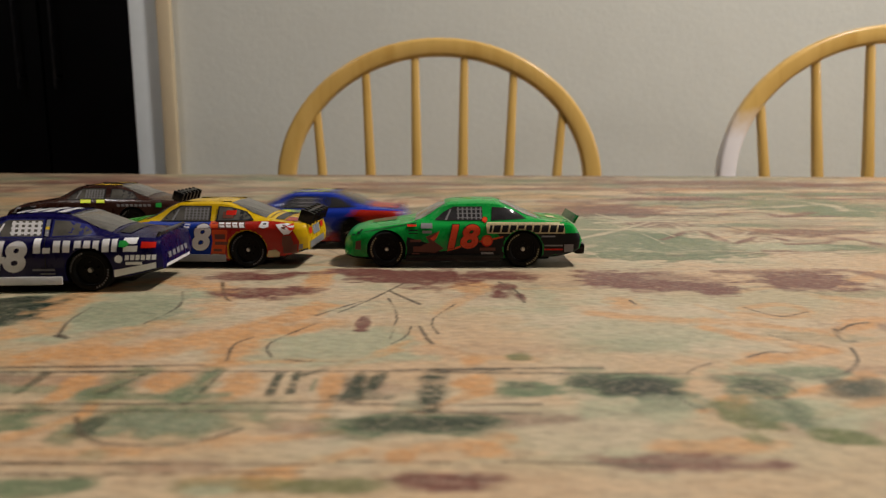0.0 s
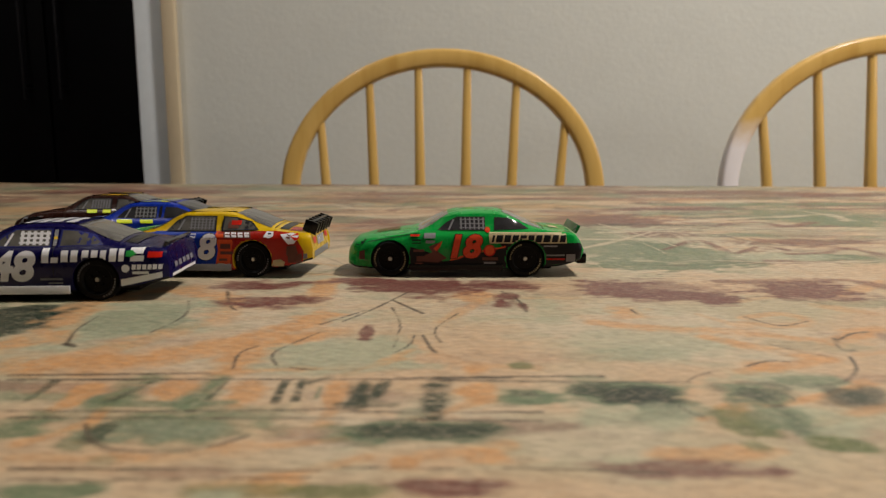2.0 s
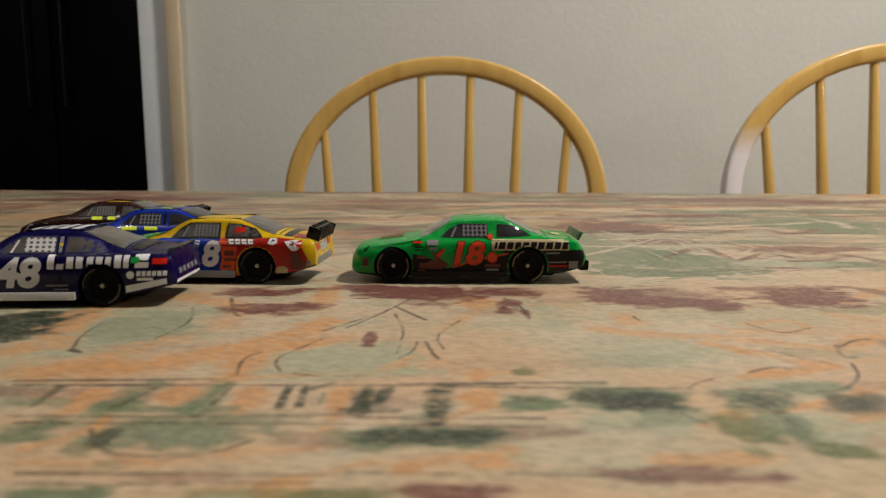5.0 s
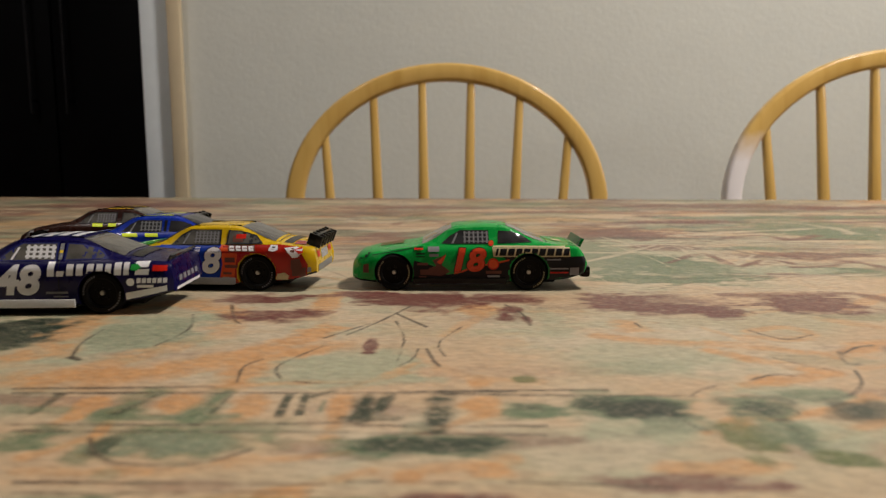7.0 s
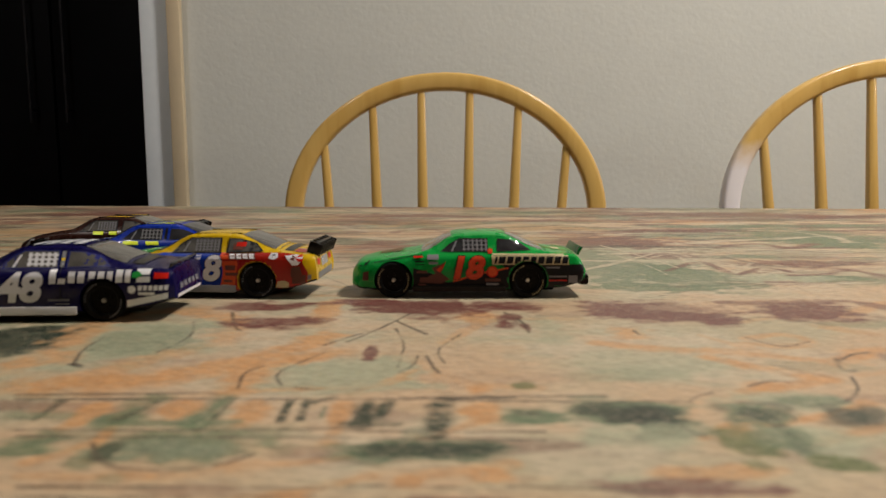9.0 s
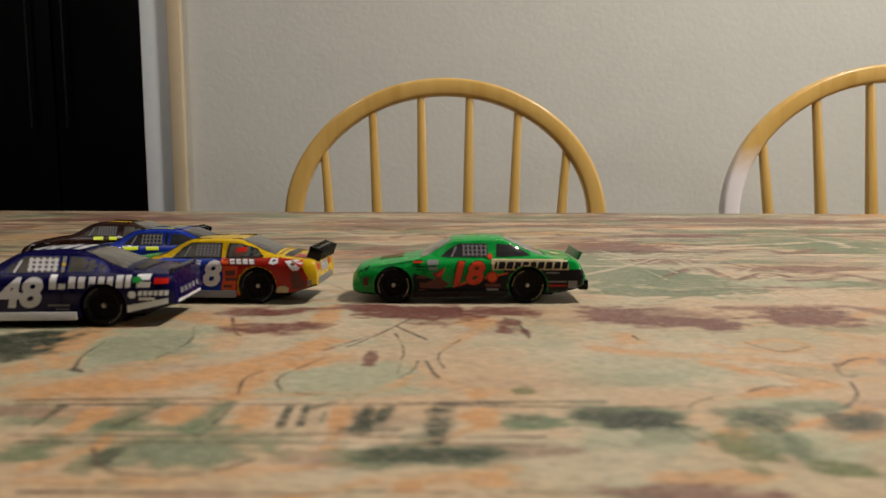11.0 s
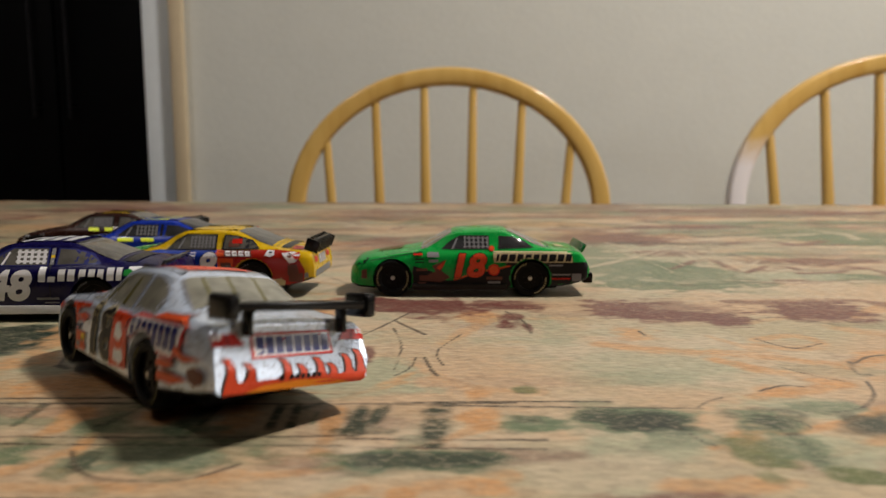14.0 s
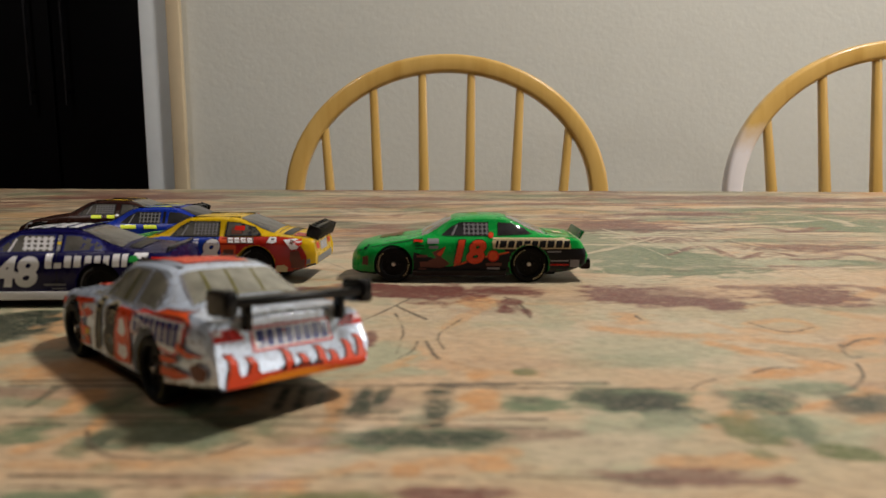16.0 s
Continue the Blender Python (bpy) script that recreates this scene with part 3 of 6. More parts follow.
    p.blob(0.0168, 0.1914, 0.0027, 0.0077, MAROON, 0.95, 0.75)
    p.blob(-0.0173, 0.1595, 0.0016, 0.0068, MAROON, 0.95, 0.75)
    p.blob(0.0006, 0.2101, 0.0152, 0.0150, MAROON, 0.90, 0.70)
    p.blob(0.0193, 0.1973, 0.0028, 0.0090, MAROON, 0.90, 0.70)
    p.blob(0.0223, 0.1847, 0.0015, 0.0057, MAROON, 0.90, 0.70)
    p.blob(0.0540, 0.2075, 0.0133, 0.0143, MAROON, 0.90, 0.70)
    p.blob(0.0740, 0.2001, 0.0153, 0.0081, MAROON, 0.90, 0.70)
    p.blob(0.1113, 0.2078, 0.0190, 0.0143, MAROON, 0.90, 0.70)
    p.blob(0.0774, 0.1923, 0.0070, 0.0068, MAROON, 0.90, 0.70)
    p.blob(0.0015, 0.0848, 0.0075, 0.0025, MAROON, 0.85, 0.60)
    p.blob(0.0312, 0.0901, 0.0092, 0.0026, MAROON, 0.85, 0.60)
    p.blob(0.0419, 0.0888, 0.0058, 0.0012, MAROON, 0.85, 0.60)
    p.blob(-0.0523, 0.0904, 0.0090, 0.0013, PEACH, 0.60, 0.30)
    p.blob(-0.0347, 0.0895, 0.0082, 0.0016, MAROON, 0.35, 0.60)
    p.stroke([(-0.0712, 0.1253), (-0.0707, 0.1157)], 0.00084, DARK_GREEN, 0.75)
    p.stroke([(-0.0538, 0.1255), (-0.0577, 0.1144)], 0.00336, MID_GREEN, 0.85)
    p.stroke([(-0.0531, 0.1255), (-0.0565, 0.1149)], 0.00077, DARK_GREEN, 0.70)
    p.stroke([(-0.0411, 0.1260), (-0.0424, 0.1140)], 0.00277, MID_GREEN, 0.90)
    p.stroke([(-0.0395, 0.1260), (-0.0401, 0.1140)], 0.00047, DARK_GREEN, 0.70)
    p.stroke([(-0.0287, 0.1254), (-0.0282, 0.1147)], 0.00066, DARK_GREEN, 0.95)
    p.stroke([(-0.0257, 0.1260), (-0.0249, 0.1155)], 0.00069, DARK_GREEN, 0.95)
    p.stroke([(-0.0213, 0.1272), (-0.0242, 0.1247)], 0.00138, DARK_GREEN, 0.80)
    p.stroke([(-0.0217, 0.1224), (-0.0215, 0.1168)], 0.00044, MID_GREEN, 0.70)
    p.stroke([(-0.0752, 0.1176), (-0.0665, 0.1175)], 0.00215, MID_GREEN, 0.50)
    p.stroke([(-0.0580, 0.1141), (-0.0485, 0.1138), (-0.0356, 0.1148)], 0.00116, MID_GREEN, 0.70)
    p.blob(-0.0651, 0.1036, 0.0047, 0.0053, MID_GREEN, 0.85, 0.50)
    p.blob(-0.0543, 0.0984, 0.0025, 0.0029, MID_GREEN, 0.60, 0.50)
    p.blob(-0.0411, 0.1026, 0.0127, 0.0068, MID_GREEN, 0.80, 0.50)
    p.blob(-0.0424, 0.1023, 0.0106, 0.0041, SAGE, 0.90, 0.50)
    p.blob(-0.0519, 0.1023, 0.0019, 0.0040, DARK_GREEN, 0.70, 0.50)
    p.blob(-0.0504, 0.0839, 0.0067, 0.0026, MID_GREEN, 0.85, 0.50)
    p.blob(-0.0250, 0.0842, 0.0071, 0.0021, OLIVE, 0.60, 0.50)
    p.blob(-0.0129, 0.0837, 0.0077, 0.0018, OLIVE, 0.75, 0.50)
    p.blob(-0.0475, 0.0929, 0.0031, 0.0026, SAGE, 0.60, 0.50)
    p.blob(-0.0276, 0.0827, 0.0031, 0.0015, PALE_GREEN, 0.70, 0.50)
    p.stroke([(-0.0140, 0.1248), (-0.0144, 0.1129)], 0.00112, DARK_GREEN, 0.95)
    p.stroke([(-0.0103, 0.1254), (-0.0115, 0.1179)], 0.00112, DARK_GREEN, 0.90)
    p.stroke([(-0.0168, 0.1136), (-0.0085, 0.1137)], 0.00097, DARK_GREEN, 0.70)
    p.stroke([(-0.0005, 0.1249), (-0.0012, 0.1084)], 0.00182, DARK_GREEN, 0.95)
    p.stroke([(0.0493, 0.1276), (0.0422, 0.1157), (0.0444, 0.1066)], 0.00137, PEACH, 0.90)
    p.stroke([(0.0563, 0.1134), (0.0562, 0.1077), (0.0551, 0.1006)], 0.00142, DARK_GREEN, 0.80)
    p.stroke([(0.0511, 0.1218), (0.0609, 0.1219)], 0.00248, DARK_GREEN, 0.70)
    p.stroke([(0.0693, 0.1159), (0.0749, 0.1177)], 0.00319, DARK_GREEN, 0.80)
    p.blob(-0.0029, 0.1016, 0.0120, 0.0044, MID_GREEN, 0.95, 0.45)
    p.blob(-0.0017, 0.1023, 0.0100, 0.0025, DARK_GREEN, 0.80, 0.90)
    p.blob(0.0150, 0.1173, 0.0057, 0.0049, MID_GREEN, 0.90, 0.60)
    p.blob(0.0143, 0.1192, 0.0029, 0.0024, DARK_GREEN, 0.50, 0.90)
    p.blob(0.0314, 0.1194, 0.0104, 0.0062, MID_GREEN, 0.95, 0.40)
    p.blob(0.0272, 0.1206, 0.0049, 0.0033, DARK_GREEN, 0.85, 0.70)
    p.blob(0.0347, 0.1178, 0.0063, 0.0039, DARK_GREEN, 1.00, 0.50)
    p.blob(0.0270, 0.1272, 0.0046, 0.0021, MID_GREEN, 0.50, 0.60)
    p.blob(0.0553, 0.1190, 0.0060, 0.0057, MID_GREEN, 0.90, 0.50)
    p.blob(0.0549, 0.1184, 0.0043, 0.0034, DARK_GREEN, 0.80, 0.70)
    p.blob(0.0696, 0.1257, 0.0079, 0.0026, MID_GREEN, 0.60, 0.50)
    p.blob(0.0480, 0.1051, 0.0047, 0.0059, OLIVE, 0.85, 0.60)
    p.blob(0.0552, 0.1069, 0.0052, 0.0053, MID_GREEN, 0.70, 0.60)
    p.blob(0.0587, 0.0973, 0.0043, 0.0028, OLIVE, 0.95, 0.35)
    p.blob(0.0459, 0.0974, 0.0020, 0.0022, OLIVE, 0.60, 0.50)
    p.blob(0.0160, 0.1346, 0.0027, 0.0025, OLIVE, 0.80, 0.40)
    p.blob(0.0722, 0.1171, 0.0043, 0.0048, DARK_GREEN, 0.80, 0.60)
    p.blob(0.0364, 0.1099, 0.0062, 0.0034, SAGE, 0.70, 0.70)
    p.blob(-0.0046, 0.1095, 0.0027, 0.0035, SAGE, 0.60, 0.60)
    p.stroke([(-0.0821, 0.1288), (-0.0634, 0.1293), (-0.0444, 0.1299)], 0.00036, INK, 0.90)
    p.stroke([(-0.0806, 0.1262), (-0.0495, 0.1264), (-0.0162, 0.1265), (0.0132, 0.1273)], 0.00040, INK, 0.90)
    p.stroke([(-0.0711, 0.1110), (-0.0436, 0.1108), (-0.0143, 0.1117)], 0.00028, INK, 0.90)
    p.stroke([(-0.0694, 0.1082), (-0.0424, 0.1078), (-0.0156, 0.1079)], 0.00028, INK, 0.90)
    p.stroke([(-0.0584, 0.0904), (-0.0372, 0.0901), (-0.0160, 0.0896)], 0.00028, INK, 0.90)
    p.stroke([(-0.0564, 0.0873), (-0.0375, 0.0872), (-0.0172, 0.0877)], 0.00028, INK, 0.90)
    p.stroke([(-0.0817, 0.1486), (-0.0860, 0.1615), (-0.0873, 0.1750)], 0.00028, INK, 0.90)
    p.stroke([(-0.0821, 0.1495), (-0.0794, 0.1474)], 0.00082, INK, 0.90)
    p.stroke([(-0.0706, 0.1921), (-0.0663, 0.1790), (-0.0658, 0.1692), (-0.0677, 0.1590)], 0.00029, INK, 0.90)
    p.stroke([(-0.0556, 0.1054), (-0.0519, 0.0996), (-0.0466, 0.0958)], 0.00040, INK, 0.90)
    p.stroke([(-0.0459, 0.0960), (-0.0356, 0.0961), (-0.0289, 0.1011)], 0.00028, INK, 0.90)
    p.stroke([(-0.0406, 0.1325), (-0.0422, 0.1427), (-0.0396, 0.1484)], 0.00028, INK, 0.90)
    p.stroke([(-0.0321, 0.1338), (-0.0348, 0.1404), (-0.0343, 0.1463), (-0.0281, 0.1593)], 0.00028, INK, 0.90)
    p.stroke([(-0.0318, 0.1338), (-0.0233, 0.1318), (-0.0147, 0.1324)], 0.00032, INK, 0.90)
    p.stroke([(-0.0638, 0.2056), (-0.0577, 0.1873), (-0.0540, 0.1808)], 0.00050, INK, 0.90)
    p.stroke([(-0.0242, 0.1691), (-0.0173, 0.1839), (-0.0100, 0.2030)], 0.00036, INK, 0.90)
    p.stroke([(-0.0134, 0.1926), (-0.0048, 0.1776)], 0.00053, INK, 0.90)
    p.stroke([(-0.0131, 0.1838), (-0.0099, 0.1663), (-0.0103, 0.1475)], 0.00028, INK, 0.90)
    p.stroke([(0.0000, 0.1508), (-0.0013, 0.1621), (0.0044, 0.1775)], 0.00028, INK, 0.90)
    p.stroke([(-0.0293, 0.1664), (-0.0200, 0.1807)], 0.00032, INK, 0.90)
    p.stroke([(-0.0188, 0.1265), (0.0018, 0.1258), (0.0220, 0.1250), (0.0462, 0.1246)], 0.00036, INK, 0.90)
    p.stroke([(-0.0086, 0.1272), (0.0122, 0.1279), (0.0308, 0.1280)], 0.00028, INK, 0.90)
    p.stroke([(-0.0163, 0.1106), (-0.0001, 0.1102), (0.0165, 0.1103)], 0.00032, INK, 0.90)
    p.stroke([(-0.0123, 0.1071), (0.0016, 0.1069), (0.0160, 0.1068)], 0.00028, INK, 0.90)
    p.stroke([(0.0456, 0.1252), (0.0485, 0.1282), (0.0519, 0.1303)], 0.00035, INK, 0.90)
    p.stroke([(0.0398, 0.1133), (0.0409, 0.1098), (0.0424, 0.1081)], 0.00028, INK, 0.90)
    p.stroke([(0.0890, 0.1540), (0.0857, 0.1457), (0.0877, 0.1445)], 0.00068, INK, 0.90)
    p.stroke([(0.0884, 0.1518), (0.0948, 0.1576), (0.1000, 0.1595)], 0.00044, INK, 0.90)
    p.stroke([(0.0844, 0.1400), (0.0807, 0.1315), (0.0731, 0.1242), (0.0636, 0.1233)], 0.00031, INK, 0.90)
    p.stroke([(0.0720, 0.1496), (0.0762, 0.1437), (0.0801, 0.1403)], 0.00028, INK, 0.90)
    p.stroke([(0.0603, 0.1340), (0.0663, 0.1374), (0.0704, 0.1367)], 0.00032, INK, 0.90)
    p.stroke([(0.0771, 0.1736), (0.0820, 0.1652), (0.0909, 0.1693)], 0.00037, INK, 0.90)
    p.stroke([(0.0089, 0.0903), (0.0191, 0.0898), (0.0304, 0.0887)], 0.00028, INK, 0.90)
    p.stroke([(-0.0132, 0.0905), (-0.0044, 0.0906), (0.0015, 0.0900)], 0.00028, INK, 0.90)
    p.stroke([(0.0505, 0.1816), (0.0507, 0.1768)], 0.00033, INK, 0.90)
    p.stroke([(0.0180, 0.2048), (0.0217, 0.1931), (0.0224, 0.1790)], 0.00035, INK, 0.90)
    p.stroke([(-0.0098, 0.1431), (-0.0071, 0.1483), (-0.0059, 0.1570)], 0.00028, INK, 0.90)
    p.stroke([(-0.0042, 0.1570), (-0.0023, 0.1471), (-0.0010, 0.1432)], 0.00033, INK, 0.90)
    p.stroke([(0.0530, 0.1218), (0.0596, 0.1192), (0.0608, 0.1158)], 0.00028, INK, 0.90)
    p.blob(-0.1083, 0.1741, 0.0109, 0.0155, DARK_GREEN, 1.00, 0.10)
    p.blob(-0.0132, 0.1185, 0.0043, 0.0063, DARK_GREEN, 0.60, 0.80)
    p.blob(-0.0017, 0.1019, 0.0099, 0.0033, DARK_GREEN, 0.70, 0.50)
    p.blob(-0.0057, 0.2150, 0.0276, 0.0096, MAROON, 0.70, 0.60)
    p.blob(0.0629, 0.2069, 0.0224, 0.0149, MAROON, 0.60, 0.50)


def cloth_material():
    m = material("vinyl_cloth", CREAM, 0.42, spec=0.5)
    n, k = m.node_tree.nodes, m.node_tree.links
    b = n["Principled BSDF"]
    a = n.new("ShaderNodeAttribute")
    a.attribute_name = "print"
    tc, mp = n.new("ShaderNodeTexCoord"), n.new("ShaderNodeMapping")
    mp.inputs["Scale"].default_value = (330, 760, 1)
    k.new(tc.outputs["Object"], mp.inputs["Vector"])
    t = n.new("ShaderNodeTexNoise")
    t.inputs["Scale"].default_value, t.inputs["Detail"].default_value, t.inputs["Roughness"].default_value = 1.0, 5, 0.65
    k.new(mp.outputs[0], t.inputs["Vector"])
    r = n.new("ShaderNodeMapRange")
    r.inputs["From Min"].default_value, r.inputs["From Max"].default_value = 0.30, 0.70
    r.inputs["To Min"].default_value, r.inputs["To Max"].default_value = 0.70, 1.20
    k.new(t.outputs["Fac"], r.inputs["Value"])
    mul = n.new("ShaderNodeMix")
    mul.data_type, mul.blend_type = "RGBA", "MULTIPLY"
    mul.inputs["Factor"].default_value = 1
    k.new(a.outputs["Color"], mul.inputs["A"])
    k.new(r.outputs[0], mul.inputs["B"])
    # dry bristles leave the cream ground showing in specks
    t3 = n.new("ShaderNodeTexNoise")
    t3.inputs["Scale"].default_value, t3.inputs["Detail"].default_value, t3.inputs["Roughness"].default_value = 1.7, 6, 0.75
    k.new(mp.outputs[0], t3.inputs["Vector"])
    r3 = n.new("ShaderNodeMapRange")
    r3.inputs["From Min"].default_value, r3.inputs["From Max"].default_value = 0.50, 0.60
    r3.inputs["To Min"].default_value, r3.inputs["To Max"].default_value = 0.0, 0.30
    k.new(t3.outputs["Fac"], r3.inputs["Value"])
    show = n.new("ShaderNodeMix")
    show.data_type = "RGBA"
    k.new(r3.outputs[0], show.inputs["Factor"])
    k.new(mul.outputs["Result"], show.inputs["A"])
    show.inputs["B"].default_value = (*CREAM, 1)
    k.new(show.outputs["Result"], b.inputs["Base Color"])
    t2 = n.new("ShaderNodeTexNoise")
    t2.inputs["Scale"].default_value, t2.inputs["Detail"].default_value = 420, 3
    k.new(tc.outputs["Object"], t2.inputs["Vector"])
    bp = n.new("ShaderNodeBump")
    bp.inputs["Strength"].default_value, bp.inputs["Distance"].default_value = 0.35, 0.0004
    k.new(t2.outputs["Fac"], bp.inputs["Height"])
    k.new(bp.outputs[0], b.inputs["Normal"])
    return m


def cloth():
    xs = np.concatenate([np.linspace(-0.955, -0.56, 14)[:-1], np.arange(-0.56, -0.18, 0.0025), np.arange(-0.18, 0.18, 0.0005), np.arange(0.18, 0.56, 0.0025), np.linspace(0.56, 0.955, 14)])
    ys = np.concatenate([np.linspace(-0.955, -0.70, 12)[:-1], np.arange(-0.70, -0.48, 0.00045), np.arange(-0.48, -0.30, 0.0012), np.arange(-0.30, -0.004, 0.003), [0.002]])
    u, v = np.meshgrid(xs, ys)
    u, v = u.ravel(), v.ravel()
    nx, ny = len(xs), len(ys)
    c, s = math.cos(radians(YAW)), math.sin(radians(YAW))
    p = Print(u * c - v * s, u * s + v * c + 0.745)
    brushwork(p)
    z = np.full(len(u), 0.75)
    i = (np.arange(ny - 1)[:, None] * nx + np.arange(nx - 1)[None, :]).ravel()
    faces = np.stack([i, i + 1, i + nx + 1, i + nx], 1)
    # the hem hangs from the four edges
    rim = np.concatenate([np.arange(nx), np.arange(1, ny) * nx + nx - 1, (ny - 1) * nx + np.arange(nx - 2, -1, -1), np.arange(ny - 2, 0, -1) * nx])
    n0, m = len(u), len(rim)
    drop = np.stack([u[rim] * 1.006, v[rim] + np.where(v[rim] > -0.3, 0.004, -0.004), np.full(m, 0.58)], 1)
    k = np.arange(m)
    hem = np.stack([rim, n0 + k, n0 + (k + 1) % m, rim[(k + 1) % m]], 1)
    verts = np.concatenate([np.stack([u, v, z], 1), drop])
    quads = np.concatenate([faces, hem]).astype(np.int32)
    me = bpy.data.meshes.new("tablecloth")
    me.vertices.add(len(verts))
    me.vertices.foreach_set("co", verts.ravel())
    me.loops.add(quads.size)
    me.loops.foreach_set("vertex_index", quads.ravel())
    me.polygons.add(len(quads))
    me.polygons.foreach_set("loop_start", np.arange(len(quads), dtype=np.int32) * 4)
    me.polygons.foreach_set("loop_total", np.full(len(quads), 4, dtype=np.int32))
    me.update(calc_edges=True)
    me.validate()
    col = np.ones((len(verts), 4), dtype=np.float32)
    col[:n0, :3] = p.c
    col[n0:, :3] = p.c[rim]
    att = me.color_attributes.new("print", "FLOAT_COLOR", "POINT")
    att.data.foreach_set("color", col.ravel())
    me.materials.append(cloth_material())
    ob = new("tablecloth", me)
    ob.matrix_basis = pose(0, 0.745, 0, 0, 0, YAW)
    return tagged(ob, "vinyl tablecloth printed with green, orange and maroon brush strokes", "tablecloth")


cloth()


# ---- dining chairs with bowed backs ----
def dining_chair(label, a, b, spread, bow):
    chair = new("dining_chair")
    zc, lean = 0.732, 0.10

    def at(x, z):
        return Vector((x, (z - 0.45) * lean, z))
    path = []
    for z in (0.44, 0.52, 0.60, 0.67):
        path.append(at(-(0.8 * a + 0.2 * a * math.sin((z - 0.44) / (zc - 0.44) * math.pi / 2)), z))
    for i in range(41):
        w = math.pi * i / 40
        path.append(at(-a * math.cos(w), zc + b * math.sin(w)))
    path += [Vector((-p.x, p.y, p.z)) for p in reversed(path[:4])]
    bm = bmesh.new()
    tube(bm, path, 0.0118, 20, (1.0, 0.8), soft=0.5)
    part("hoop", bm, bow, chair)
    for i in range(6):
        xt, xb = (i - 2.5) * spread, (i - 2.5) * spread * 0.8
        zt = zc + b * math.sqrt(max(0, 1 - (xt / a) ** 2)) - 0.004
        bm = bmesh.new()
        pts = [at(xb + (xt - xb) * f, 0.44 + (zt - 0.44) * f) for f in (0, 0.2, 0.45, 0.7, 1)]
        tube(bm, pts, [0.0062, 0.0078, 0.0085, 0.0068, 0.0052], 10)
        part("spindle", bm, PINE, chair)
    bm = bmesh.new()
    outline = []
    for i in range(32):
        w = 2 * math.pi * i / 32
        c, s = math.cos(w), math.sin(w)
        outline.append((0.215 * math.copysign(abs(c) ** 0.6, c) * (1.0 if s < 0 else 0.9), -0.19 + 0.205 * math.copysign(abs(s) ** 0.6, s)))
    for z in (0.418, 0.45):
        bm.faces.new([bm.verts.new((x, y, z)) for x, y in outline])
    bm.verts.ensure_lookup_table()
    for i in range(32):
        j = (i + 1) % 32
        bm.faces.new((bm.verts[i], bm.verts[j], bm.verts[32 + j], bm.verts[32 + i]))
    bmesh.ops.recalc_face_normals(bm, faces=bm.faces)
    bmesh.ops.bevel(bm, geom=[e for e in bm.edges if abs(e.verts[0].co.z - e.verts[1].co.z) < 1e-4], offset=0.008, segments=3, affect="EDGES")
    part("seat", bm, PINE, chair)
    for sx in (-1, 1):
        for y0, y1 in ((-0.05, 0.02), (-0.33, -0.38)):
            bm = bmesh.new()
            tube(bm, [Vector((sx * (0.14 + 0.05 * f), y0 + (y1 - y0) * f, 0.43 * (1 - f))) for f in (0, 0.25, 0.5, 0.8, 1)], [0.014, 0.019, 0.021, 0.016, 0.012], 12)
            part("leg", bm, PINE, chair)
    return tagged(chair, label, "chair", "chairs along the table")


chair = dining_chair("honey-coloured wooden dining chair with bowed spindle back", 0.1965, 0.1705, 0.0632, PINE)
chair.matrix_basis = pose(0.0022, 0.875, 0, 0, 0, 0)
wide_chair = dining_chair("wide honey-coloured dining chair, bow pale low on one side", 0.2175, 0.188, 0.0700, HALF_PALE_PINE)
wide_chair.matrix_basis = pose(0.5868, 0.872, 0, 0, 0, 0)

# ---- toy stock cars ----
L = 0.0780
WHEELS = {"pontiac": (0.183, 0.753), "late": (0.172, 0.747), "winged": (0.203, 0.700)}
SIDE_L, SIDE_R, ABOVE, REAR = "left", "right", "above", "rear"
TOP_X = [0.0, 0.012, 0.04, 0.09, 0.18, 0.27, 0.31, 0.36, 0.41, 0.45, 0.56, 0.64, 0.68, 0.75, 0.82, 0.86, 0.93, 0.98, 1.0]


def profile(kind):
    """Height of the top line in mm at the stations TOP_X, nose first."""
    z = {"pontiac": [8.6, 10.8, 12.4, 13.4, 14.4, 15.3, 16.0, 18.2, 20.2, 21.2, 21.6, 21.4, 20.7, 18.4, 16.2, 15.4, 14.7, 14.3, 13.4],
         "late": [7.2, 9.8, 11.5, 13.0, 14.3, 15.3, 16.1, 18.3, 20.2, 21.1, 21.5, 21.3, 20.8, 19.0, 17.0, 16.1, 15.6, 15.3, 15.0],
         "winged": [8.0, 10.2, 11.8, 12.8, 13.6, 14.6, 15.6, 18.0, 20.2, 21.6, 22.4, 22.4, 22.1, 20.2, 17.9, 17.3, 16.9, 16.6, 15.9]}[kind]
    return z


def smooth(xs, ys, q, width):
    s = np.zeros_like(q)
    for o in (-1, -0.5, 0, 0.5, 1):
        s = s + np.interp(np.clip(q + o * width, 0, 1), xs, ys)
    return s / 5


